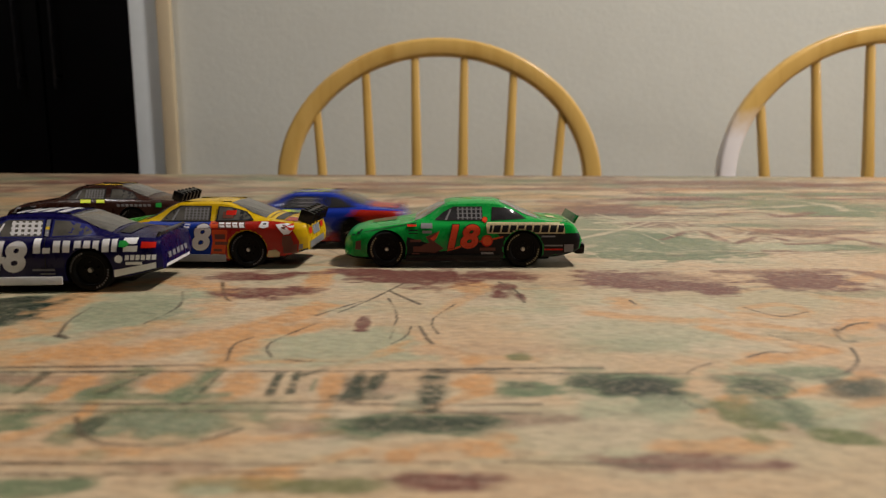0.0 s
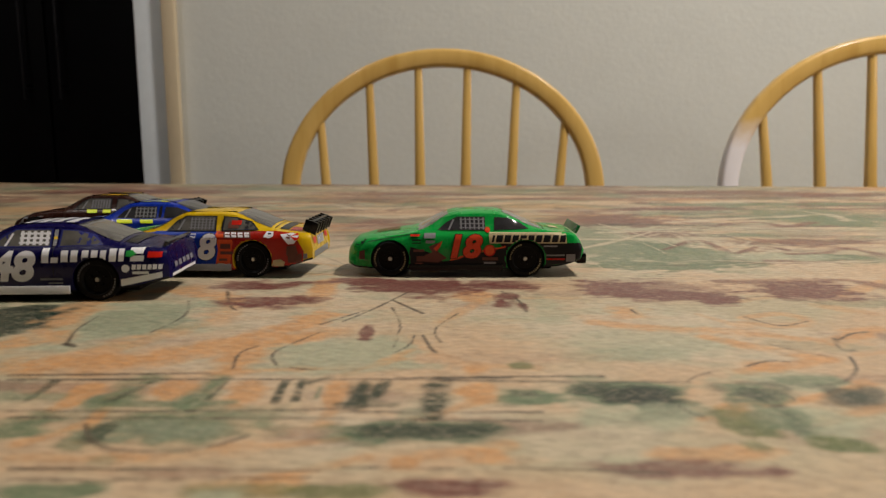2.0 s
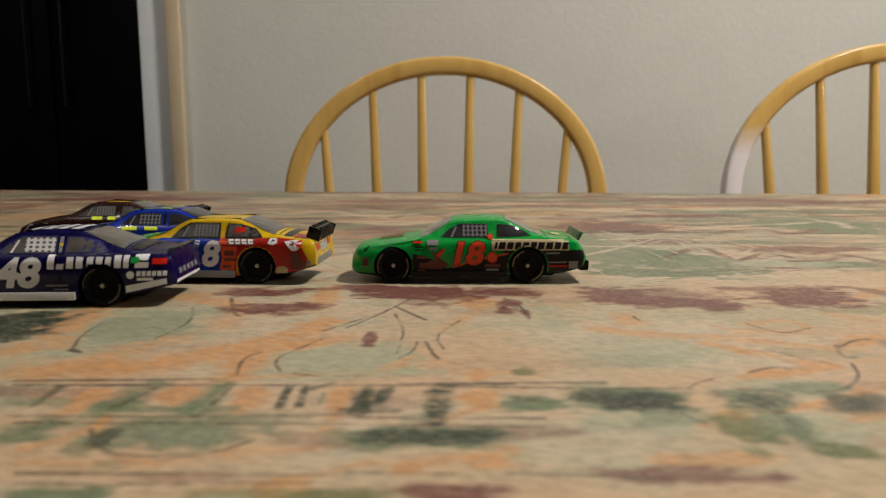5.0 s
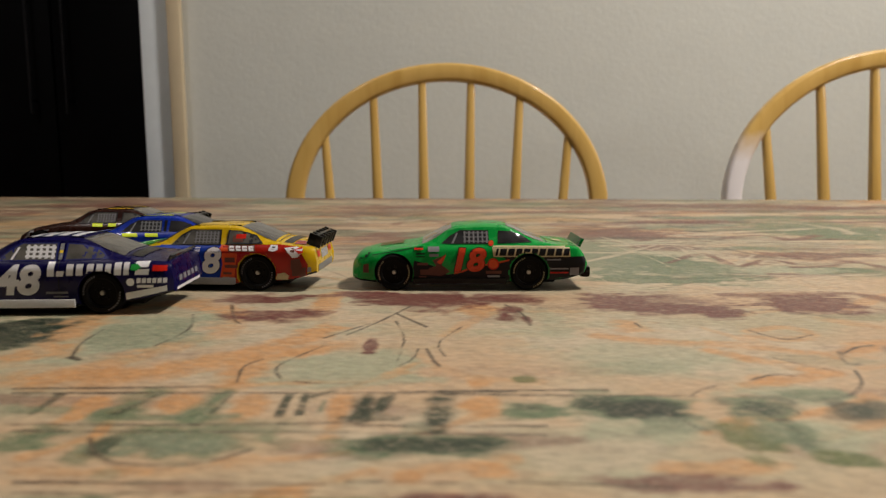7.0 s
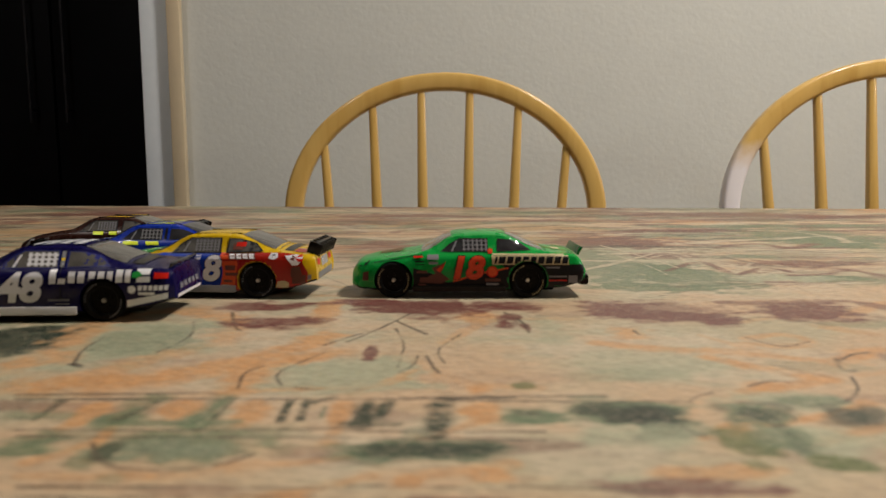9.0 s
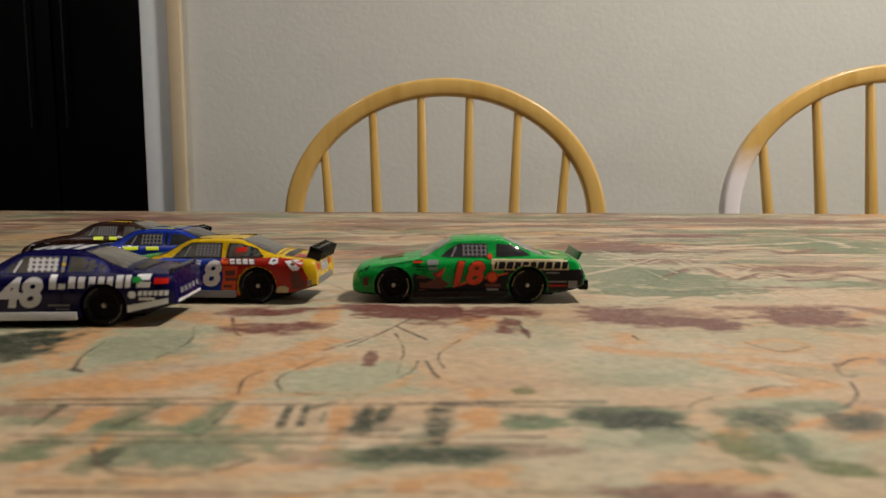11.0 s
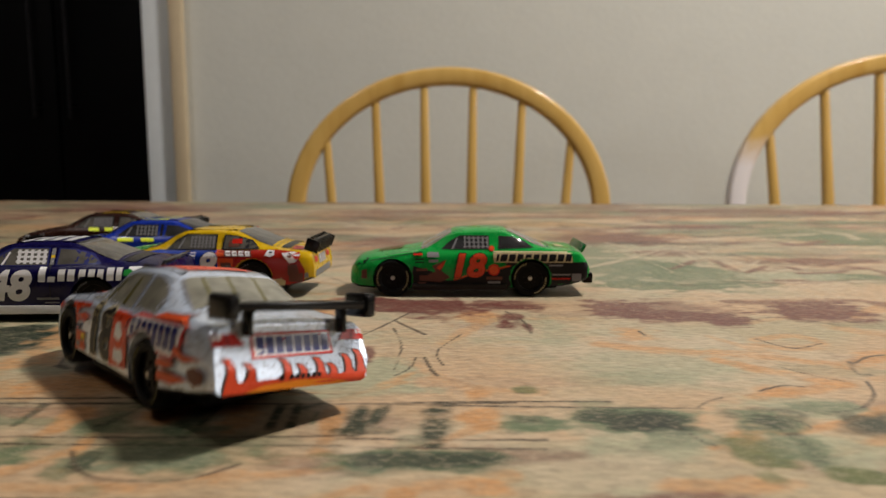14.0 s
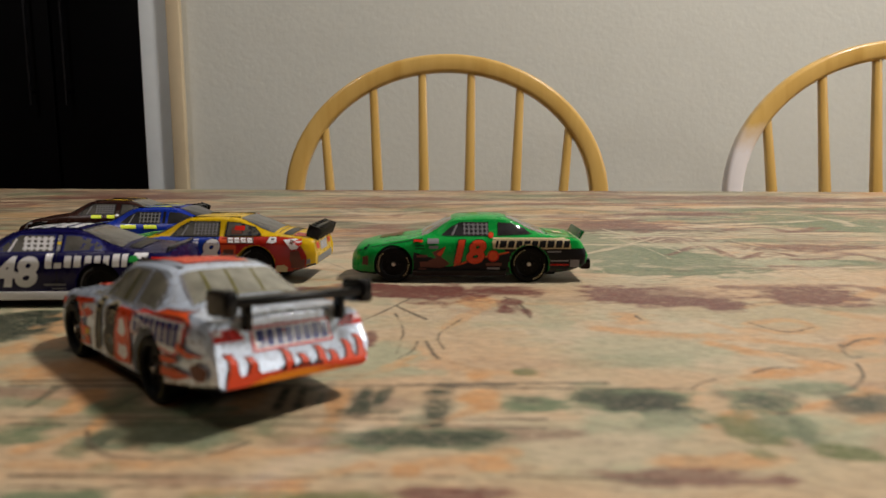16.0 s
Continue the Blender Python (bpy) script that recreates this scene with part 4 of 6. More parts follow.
def car_body(kind):
    """The painted shell: lofted sections, with wheel arches cut through."""
    q = np.concatenate([np.linspace(0, 0.05, 7)[:-1], np.linspace(0.05, 0.95, 56)[:-1], np.linspace(0.95, 1, 6)])
    top = smooth(TOP_X, profile(kind), q, 0.008)
    tail = {"pontiac": (3.6, 5.6), "late": (3.9, 6.2), "winged": (5.2, 6.8)}[kind]
    mid = {"pontiac": (11.8, 13.3, 14.4, 15.0, 15.0, 14.3, 13.2), "late": (11.9, 13.4, 14.5, 15.0, 14.9, 14.4, 14.0), "winged": (11.8, 12.9, 13.8, 14.6, 16.0, 15.9, 15.3)}[kind]
    ends = {"pontiac": (14.6, 14.5, 14.7, 14.4, 14.0, 13.2), "late": (14.6, 14.5, 14.7, 14.3, 13.8, 13.2), "winged": (15.0, 15.0, 15.2, 14.9, 14.6, 14.2)}[kind]
    belt = smooth([0, 0.02, 0.1, 0.2, 0.3, 0.6, 0.85, 0.97, 1], [7.0, 8.9, *mid], q, 0.012)
    half = smooth([0, 0.012, 0.04, 0.1, 0.2, 0.5, 0.8, 0.95, 0.985, 1], [8.5, 10.8, 12.8, 14.1, *ends], q, 0.006)
    sill = smooth([0, 0.03, 0.1, 0.3, 0.7, 0.9, 1], [3.8, 3.0, 2.8, 2.6, 2.6, *tail], q, 0.02)
    cabin = smooth([0, 0.29, 0.42, 0.66, 0.84, 1], [0, 0, 1, 1, 0, 0], q, 0.012)
    bm = bmesh.new()
    rings = []
    for i, f in enumerate(q):
        w, b, s, t, c = half[i], belt[i], sill[i], top[i], cabin[i]
        roof = 9.6
        pts = [(0, s), (w - 1.2, s), (w - 0.25, s + 0.7), (w, s + 0.45 * (b - s)), (w - 0.25, b - 1.8), (w - 0.8, b - 0.5)]
        shoulder = [(w - 1.9, b + 0.12 + 0.25 * max(0, t - b) * (1 - c)), (0.72 * w, b + 0.55 * max(0, t - b)), (0.52 * w, b + 0.8 * max(0, t - b)), (0.28 * w, b + 0.95 * max(0, t - b)), (0, t)]
        h = t - b
        house = [(w - 1.7, b + 0.15), (w - 1.7 - (w - 1.7 - roof) * 0.52, b + 0.5 * h), (roof + 0.35, b + 0.86 * h), (roof - 1.3, b + 0.965 * h), (0, t)]
        pts += [(a[0] * (1 - c) + d[0] * c, a[1] * (1 - c) + d[1] * c) for a, d in zip(shoulder, house)]
        # the tail leans forward above its crease
        lean = (0.0012 if kind == "late" else 0.0032) * max(0, (f - 0.93) / 0.07) ** 2
        pts = [(y, z, (0.5 - f) * L + lean * max(0, (z - 9.5) / 6) + 0.4 * lean * max(0, (8 - z) / 3)) for y, z in pts]
        ring = [bm.verts.new((x, y / 1000, z / 1000)) for y, z, x in pts]
        ring += [bm.verts.new((x, -y / 1000, z / 1000)) for y, z, x in reversed(pts[1:-1])]
        rings.append(ring)
    n = len(rings[0])
    for a, b in zip(rings, rings[1:]):
        for j in range(n):
            bm.faces.new((a[j], b[j], b[(j + 1) % n], a[(j + 1) % n]))
    bm.faces.new(rings[0])
    bm.faces.new(rings[-1][::-1])
    bmesh.ops.recalc_face_normals(bm, faces=bm.faces)
    shell = new("shell", mesh_of(bm, "body", []))
    cut = bmesh.new()
    for f in WHEELS[kind]:
        for sy in (-1, 1):
            bmesh.ops.create_cone(cut, cap_ends=True, segments=40, radius1=0.0064, radius2=0.0064, depth=0.009,
                                  matrix=Matrix.Translation(((0.5 - f) * L, sy * 0.0125, 0.0060)) @ Matrix.Rotation(math.pi / 2, 4, "X"))
    tool = new("cutter", mesh_of(cut, "cutter", []))
    mod = shell.modifiers.new("arches", "BOOLEAN")
    mod.operation, mod.object, mod.solver = "DIFFERENCE", tool, "EXACT"
    me = bpy.data.meshes.new_from_object(shell.evaluated_get(bpy.context.evaluated_depsgraph_get()))
    for ob in (shell, tool):
        bpy.data.objects.remove(ob)
    me.name = "body"
    # the hollow underneath is bare black plastic
    me.polygons.foreach_set("material_index", [1 if p.center.z < 0.0078 and p.normal.z < -0.55 else 0 for p in me.polygons])
    me.polygons.foreach_set("use_smooth", [True] * len(me.polygons))
    me.set_sharp_from_angle(angle=radians(32))
    return me


def lay(bm, me, side, lift=0.00012):
    """Presses a flat print, drawn in (u, v) = (x, y) of bm in metres, on to the shell from that side."""
    from mathutils.bvhtree import BVHTree
    tree = BVHTree.FromPolygons([v.co for v in me.vertices], [p.vertices for p in me.polygons])
    for v in bm.verts:
        u, w = v.co.x, v.co.y
        if side == SIDE_L:
            o, d = Vector((u, 0.05, w)), Vector((0, -1, 0))
        elif side == SIDE_R:
            o, d = Vector((u, -0.05, w)), Vector((0, 1, 0))
        elif side == ABOVE:
            o, d = Vector((u, w, 0.06)), Vector((0, 0, -1))
        else:
            o, d = Vector((-0.08, u, w)), Vector((1, 0, 0))
        hit, nrm, _, _ = tree.ray_cast(o, d)
        lost = hit is None or (side in (SIDE_L, SIDE_R) and abs(hit.y) < 0.0088)
        v.tag = lost
        v.co = (hit if hit else o + d * 0.036) - d * lift
    bmesh.ops.delete(bm, geom=[v for v in bm.verts if v.tag], context="VERTS")
    return bm


def outline(points, step=0.0022):
    """A filled polygon, cut into strips both ways so that it can follow a curved shell."""
    bm = bmesh.new()
    f = bm.faces.new([bm.verts.new((x, y, 0)) for x, y in points])
    if f.calc_area() > 0:
        f.normal_update()
    for axis in (0, 1):
        lo, hi = min(p[axis] for p in points), max(p[axis] for p in points)
        for i in range(1, int((hi - lo) / step) + 1):
            no = Vector((1, 0, 0)) if axis == 0 else Vector((0, 1, 0))
            bmesh.ops.bisect_plane(bm, geom=bm.verts[:] + bm.edges[:] + bm.faces[:], plane_co=no * (lo + i * step), plane_no=no)
    bmesh.ops.triangulate(bm, faces=bm.faces)
    return bm


def letters(text, size, shear=0.0, thick=0.0):
    cu = bpy.data.curves.new("text", "FONT")
    cu.body, cu.size, cu.align_x, cu.align_y, cu.shear, cu.offset = text, size, "CENTER", "CENTER", shear, thick
    cu.resolution_u = 4
    ob = new("text", cu)
    me = bpy.data.meshes.new_from_object(ob.evaluated_get(bpy.context.evaluated_depsgraph_get()))
    bpy.data.objects.remove(ob)
    bm = bmesh.new()
    bm.from_mesh(me)
    bmesh.ops.triangulate(bm, faces=bm.faces)
    for i in range(3):
        bmesh.ops.subdivide_edges(bm, edges=[e for e in bm.edges if e.calc_length() > 0.0014], cuts=1)
    bmesh.ops.triangulate(bm, faces=bm.faces)
    return bm


class Shell:
    """One toy car under construction; sizes in mm, x from the nose backwards, z from the ground."""

    def __init__(self, name, kind, coat):
        self.thing = new(name)
        self.me = car_body(kind)
        self.me.materials.append(coat)
        self.me.materials.append(CHASSIS)
        self.body = part("body", self.me, coat, self.thing)
        self.axles = WHEELS[kind]
        self.lift = dict.fromkeys((SIDE_L, SIDE_R, ABOVE, REAR), 0.10)

    def place(self, name, bm, mat, side, label="", lift=None):
        self.lift[side] += 0.011
        lay(bm, self.me, side, (lift if lift else self.lift[side]) / 1000)
        bmesh.ops.recalc_face_normals(bm, faces=bm.faces)
        out = {SIDE_L: Vector((0, 1, 0)), SIDE_R: Vector((0, -1, 0)), ABOVE: Vector((0, 0, 1)), REAR: Vector((-1, 0, 0))}[side]
        bm.normal_update()
        if sum((f.normal.dot(out) * f.calc_area() for f in bm.faces)) < 0:
            bmesh.ops.reverse_faces(bm, faces=bm.faces)
        return part(name, bm, mat, self.body, label, angle=60)

    def patch(self, name, pts, mat, side, label="", lift=None, step=0.0009):
        if side in (SIDE_L, SIDE_R):
            p = [(L / 2 - x / 1000, z / 1000) for x, z in pts]
        elif side == ABOVE:
            p = [(L / 2 - x / 1000, y / 1000) for x, y in pts]
        else:
            p = [(x / 1000, z / 1000) for x, z in pts]
        return self.place(name, outline(p, step), mat, side, label, lift)

    def both(self, name, pts, mat, label="", lift=None, step=0.0009):
        self.patch(name, pts, mat, SIDE_L, label, lift, step)
        self.patch(name, pts, mat, SIDE_R, label, lift, step)

    def number(self, text, x, z, size, mat, edge, shear=0.2, wide=1.02):
        for side in (SIDE_L, SIDE_R):
            for k, m in ((0.66, edge), (0.46, mat)):
                if m is None:
                    continue
                bm = letters(text, size / 1000, shear, k / 1000)
                for v in bm.verts:
                    v.co.x *= wide
                    if side == SIDE_L:
                        v.co.x = L / 2 - x / 1000 - v.co.x
                    else:
                        v.co.x = L / 2 - x / 1000 + v.co.x
                    v.co.y += z / 1000
                self.place("race_number", bm, m, side)

    def bar(self, name, x0, x1, z0, z1, mat, slant=0.0, label="", lift=None):
        self.both(name, [(x0, z0), (x1, z0), (x1 + slant, z1), (x0 + slant, z1)], mat, label, lift, 0.0006)

    def glazing(self, mat, net, frame_mat=None, screen=None, panes=None):
        """Side panes, windscreen and rear window; net: columns, rows, strap width and material of the window net."""
        front, quarter = panes or ([(29.8, 15.4), (45.6, 15.4), (45.4, 19.7), (36.0, 19.7), (32.8, 18.0)],
                                   [(48.4, 15.5), (59.8, 15.9), (56.8, 17.9), (53.0, 19.3), (48.6, 19.6)])
        for name, pts, note in (("side_window", front, "smoked side window"), ("quarter_window", quarter, "smoked quarter window")):
            if frame_mat:
                cx, cz = sum(p[0] for p in pts) / len(pts), sum(p[1] for p in pts) / len(pts)
                self.both("window_frame", [(x + math.copysign(0.5, x - cx), z + math.copysign(0.3, z - cz)) for x, z in pts], frame_mat)
            self.both(name, pts, mat, note)
        if net:
            cols, rows, wide, netmat = net
            x0, x1, z0, z1 = 37.4, 45.2, 15.7, 19.4
            for i in range(cols):
                x = x0 + (x1 - x0 - wide) * i / (cols - 1)
                self.both("net_strap", [(x, z0), (x + wide, z0), (x + wide * 0.8, z1), (x - wide * 0.2, z1)], netmat)
            for i in range(rows):
                z = z0 + 0.4 + (z1 - z0 - 0.8 - wide * 0.6) * i / (rows - 1)
                self.both("net_strap", [(x0 - 0.3, z), (x1 + 0.2, z), (x1 + 0.2, z + wide * 0.6), (x0 - 0.3, z + wide * 0.6)], netmat)
            self.both("pillar_bar", [(33.2, 15.5), (33.9, 15.5), (35.4, 18.8), (34.8, 18.8)], netmat)
        if panes is None:
            self.patch("windscreen", [(23.5, -10.8), (33.2, -8.6), (33.2, 8.6), (23.5, 10.8)], screen or mat, ABOVE, "smoked windscreen")
            self.patch("rear_window", [(51.8, -8.2), (63.8, -10.6), (63.8, 10.6), (51.8, 8.2)], screen or mat, ABOVE, "smoked rear window")

    def seams(self, mat, door=True):
        """Fine panel lines: door, bonnet edge and boot lid."""
        if door:
            self.both("door_seam", [(28.6, 4.8), (28.85, 4.8), (28.85, 15.6), (28.6, 15.6)], mat)
            self.both("door_seam", [(46.9, 4.8), (47.15, 4.8), (47.15, 15.6), (46.9, 15.6)], mat)
        self.both("bonnet_seam", [(7, 11.6), (20, 13.9), (24, 14.6), (24, 14.8), (20, 14.1), (7, 11.8)], mat)
        self.patch("lid_seam", [(64.9, -10.4), (65.15, -10.4), (65.15, 10.4), (64.9, 10.4)], mat, ABOVE)

    def wheels(self, ring):
        for f in self.axles:
            for sy in (-1, 1):
                w = wheel(ring)
                w.parent = self.thing
                w.matrix_basis = Matrix.Translation(((0.5 - f) * L, sy * 0.0118, 0.00605)) @ Matrix.Rotation(0 if sy < 0 else math.pi, 4, "Z") @ Matrix.Rotation(0.7 * f * 9, 4, "Y")

    def base(self):
        bm = bmesh.new()
        box(bm, (0.5 - self.axles[1]) * L - 0.0095, 0.0325, -0.0085, 0.0085, 0.0018, 0.0036, 0.0006)
        box(bm, -0.011, 0.013, -0.0128, 0.0128, 0.0017, 0.0034, 0.0006)
        box(bm, -0.006, 0.008, -0.003, 0.003, 0.0014, 0.003, 0.0004)
        part("chassis", bm, CHASSIS, self.thing)
        for f in self.axles:
            x = (0.5 - f) * L
            part("axle", box(bmesh.new(), x - 0.001, x + 0.001, -0.0105, 0.0105, 0.0052, 0.0068, 0.0003), CHASSIS, self.thing)

    def skirt(self, mat, tail=True):
        z0, z1 = 2.3, 4.6
        for s, n in ((1, 0), (-1, 1)):
            for x0, x1 in ((20.6, 51.2),):
                bm = bmesh.new()
                box(bm, L / 2 - x1 / 1000, L / 2 - x0 / 1000, s * 0.0148 - 0.00025, s * 0.0148 + 0.00025, z0 / 1000, z1 / 1000, 0.00015)
                part("side_skirt", bm, mat, self.body)
        if tail:
            self.both("tail_skirt", [(65.0, 4.2), (76.2, 6.6), (76.2, 8.2), (65.0, 6.2)], mat)

    def rails(self):
        for y in (-7.6, 7.6):
            bm = bmesh.new()
            box(bm, -0.0125, 0.0035, y / 1000 - 0.0002, y / 1000 + 0.0002, 0.0200, 0.0213, 0.0001)
            part("roof_strip", bm, BLACK, self.body)

    def spoiler(self, mat, high=3.2):
        bm = bmesh.new()
        box(bm, -0.0004, 0.0004, -0.0108, 0.0108, 0, high / 1000, 0.0002)
        part("spoiler", bm, mat, self.thing, "upright rear spoiler", pose(-0.0366, 0, 0.0142, 0, -28, 0))

    def wing(self, tilt):
        bm = bmesh.new()
        box(bm, -0.0027, 0.0027, -0.0118, 0.0118, -0.0007, 0.0007, 0.0003)
        wing = part("wing", bm, BLACK, self.thing, "black rear wing with end plates", tilt @ pose(-0.0368, 0, 0.0196, 0, 6, 0))
        for s in (-1, 1):
            part("end_plate", box(bmesh.new(), -0.0032, 0.0032, s * 0.0128 - 0.0012, s * 0.0128 + 0.0012, -0.0021, 0.0021, 0.0010, 3), BLACK, wing)
            bm = bmesh.new()
            box(bm, -0.0010, 0.0012, s * 0.0088 - 0.0005, s * 0.0088 + 0.0005, -0.0046, 0.0, 0.0003)
            part("bracket", bm, BLACK, wing)
            part("bracket_plate", box(bmesh.new(), 0.0006, 0.0036, s * 0.0088 - 0.0013, s * 0.0088 + 0.0013, -0.0030, -0.0024, 0.0002), PRINT_SILVER, wing)


def wheel(ring):
    w = new("wheel")
    bm = bmesh.new()
    sect = [(0.0036, 0.0020), (0.0040, 0.0024), (0.0050, 0.0024), (0.0054, 0.0020), (0.0056, 0.0012), (0.0056, -0.0018), (0.0050, -0.0024), (0.0036, -0.0022)]
    n = 36
    for i in range(n):
        c, s = math.cos(2 * math.pi * i / n), math.sin(2 * math.pi * i / n)
        for r, y in sect:
            bm.verts.new((1.08 * r * c, -y, 1.08 * r * s))
    bm.verts.ensure_lookup_table()
    k = len(sect)
    for i in range(n):
        for j in range(k):
            bm.faces.new([bm.verts[a] for a in (i * k + j, i * k + (j + 1) % k, ((i + 1) % n) * k + (j + 1) % k, ((i + 1) % n) * k + j)])
    bmesh.ops.recalc_face_normals(bm, faces=bm.faces)
    tyre = part("tyre", bm, RUBBER, w)
    bm = bmesh.new()
    rot = Matrix.Rotation(math.pi / 2, 4, "X")
    bmesh.ops.create_cone(bm, cap_ends=True, segments=28, radius1=0.0040, radius2=0.0040, depth=0.0026, matrix=rot)
    for i in range(5):
        a = 2 * math.pi * i / 5
        bmesh.ops.create_cone(bm, cap_ends=True, segments=10, radius1=0.0005, radius2=0.0004, depth=0.0005, matrix=Matrix.Translation((0.0019 * math.cos(a), -0.0015, 0.0019 * math.sin(a))) @ rot)
    rim = part("rim", bm, RIM, w)
    bm = bmesh.new()
    bmesh.ops.create_cone(bm, cap_ends=True, segments=14, radius1=0.00075, radius2=0.0006, depth=0.0010, matrix=Matrix.Translation((0, -0.0016, 0)) @ rot)
    part("hub", bm, HUB, rim, "bare steel axle end")
    # sidewall lettering, too small to read: short bars round the tyre
    for start, count in ((20, 9), (200, 9)):
        for i in range(count):
            a = radians(start + i * 9)
            bm = bmesh.new()
            bmesh.ops.create_cube(bm, size=1, matrix=Matrix.Rotation(-a, 4, "Y") @ Matrix.Translation((0.0050, -0.00243, 0)) @ Matrix.Diagonal((0.0005, 0.00008, 0.0003, 1)))
            part("sidewall_bar", bm, ring, tyre)
    return w


def green_car():
    c = Shell("toy_car_green", "pontiac", paint("green_paint", (0.004, 0.30, 0.045)))
    c.both("lower_panel", [(19.8, 2.5), (53, 2.5), (77, 4.0), (77.4, 11.4), (50.2, 11.3), (51.4, 9.9), (46.4, 8.6), (41.7, 8.0), (36, 5.9), (31.6, 5.4), (27, 8.4), (21.0, 10.2)], PRINT_BLACK, "black lower panel", step=0.0005)
    c.skirt(BLACK, False)
    c.both("pinstripe", [(34, 5.5), (37, 6.2), (41.7, 8.1), (46.4, 8.7), (52.2, 10.0), (52.2, 10.5), (46.2, 9.2), (41.5, 8.6), (36.8, 6.8), (34, 6.0)], PRINT_ORANGE)
    c.both("pinstripe", [(46.8, 14.5), (72.4, 14.4), (72.4, 14.8), (46.9, 14.9)], PRINT_CREAM)
    c.both("flash", [(24, 5.4), (26, 7.6), (28.2, 8.4), (27.0, 10.2), (31.6, 12.2), (30.0, 8.6), (33, 6.4), (30, 5.0)], PRINT_BROWN, "brown jagged flash")
    c.both("flash", [(28.4, 9.6), (31.6, 12.2), (30.6, 10.0), (29.6, 8.8)], PRINT_SCARLET)
    c.glazing(GLASS_DARK, (6, 3, 0.5, PRINT_GREY), None, GLASS_PALE)
    c.seams(PRINT_BLACK, False)
    c.number("18", 38.0, 9.9, 10.0, PRINT_SCARLET, PRINT_BLACK, wide=1.10)
    c.bar("name_field", 46.9, 72.2, 11.3, 14.4, PRINT_CREAM, -0.3)
    for i, w in enumerate((1.0, 2.4, 2.3, 2.2, 2.3, 2.2, 2.3, 2.5, 2.3, 2.1)):
        x = 47.5 + (0, 1.3, 4.0, 6.6, 9.1, 11.7, 14.2, 16.8, 19.6, 22.2)[i]
        c.bar("letter_bar", x, x + w - 0.25, 11.7, 14.0, PRINT_BLACK, 0.5, lift=0.38)
    for x, z, r in ((46.9, 9.0, 1.9), (46.2, 15.7, 0.9)):
        c.both("round_sticker", [(x + r * math.cos(a), z + r * math.sin(a)) for a in np.linspace(0, 2 * math.pi, 17)[:-1]], PRINT_RED)
        c.both("sticker_core", [(x + 0.8 * r * math.cos(a), z + 0.8 * r * math.sin(a)) for a in np.linspace(0, 2 * math.pi, 13)[:-1]], PRINT_ORANGE)
    for x0, x1, z0, z1, m in ((21, 24, 13.6, 14.2, PRINT_RED), (25.5, 29.2, 13.0, 14.6, PRINT_GREY), (21.5, 24.5, 12.1, 12.6, PRINT_BLACK), (21.5, 24.5, 11.2, 11.6, PRINT_BLACK), (26, 29, 11.4, 12.3, PRINT_GREY), (22, 25.5, 8.6, 9.4, PRINT_BROWN), (23, 26.5, 5.4, 7.2, PRINT_BROWN), (22.5, 25, 4.0, 5.0, PRINT_BROWN),
                              (44.5, 49.6, 5.8, 6.8, PRINT_BROWN), (45, 49, 4.6, 5.3, PRINT_GREY), (65.5, 71.5, 7.2, 7.7, PRINT_GREY), (65.5, 71.5, 5.9, 6.4, PRINT_RED), (72.0, 75.0, 5.3, 7.8, PRINT_GREY), (64.5, 69, 10.2, 10.7, PRINT_GREY)):
        c.bar("sticker", x0, x1, z0, z1, m)
    c.both("headlamp", [(1.6, 9.8), (5.4, 11.0), (6.4, 12.3), (3.0, 11.8)], PRINT_BLACK, "black headlamp decal")
    c.both("nose_sticker", [(4.0, 6.0), (6.0, 6.0), (6.0, 9.0), (4.2, 8.6)], PRINT_BROWN)
    c.patch("hood_panel", [(9, -4), (17, -5), (17, 5), (9, 4)], PRINT_OLIVE, ABOVE, "dull olive bonnet panel")
    for i in range(3):
        c.patch("hood_bar", [(13 + i * 1.2, -3.6), (13.6 + i * 1.2, -3.6), (13.6 + i * 1.2, 3.6), (13 + i * 1.2, 3.6)], PRINT_BROWN, ABOVE)
    c.patch("deck_panel", [(68, -3), (71, -3), (71, 3), (68, 3)], PRINT_CREAM, ABOVE)
    bm = bmesh.new()
    box(bm, -0.0402, -0.0368, -0.0128, 0.0128, 0.0042, 0.0078, 0.0009)
    part("rear_bumper", bm, BLACK, c.thing)
    c.wheels(PRINT_CREAM)
    c.base()
    c.spoiler(paint("spoiler_green", (0.006, 0.18, 0.04)), 2.9)
    return tagged(c.thing, "bright green toy stock car, orange race number 18, black lower flank", "toy car", "toy cars on the table")


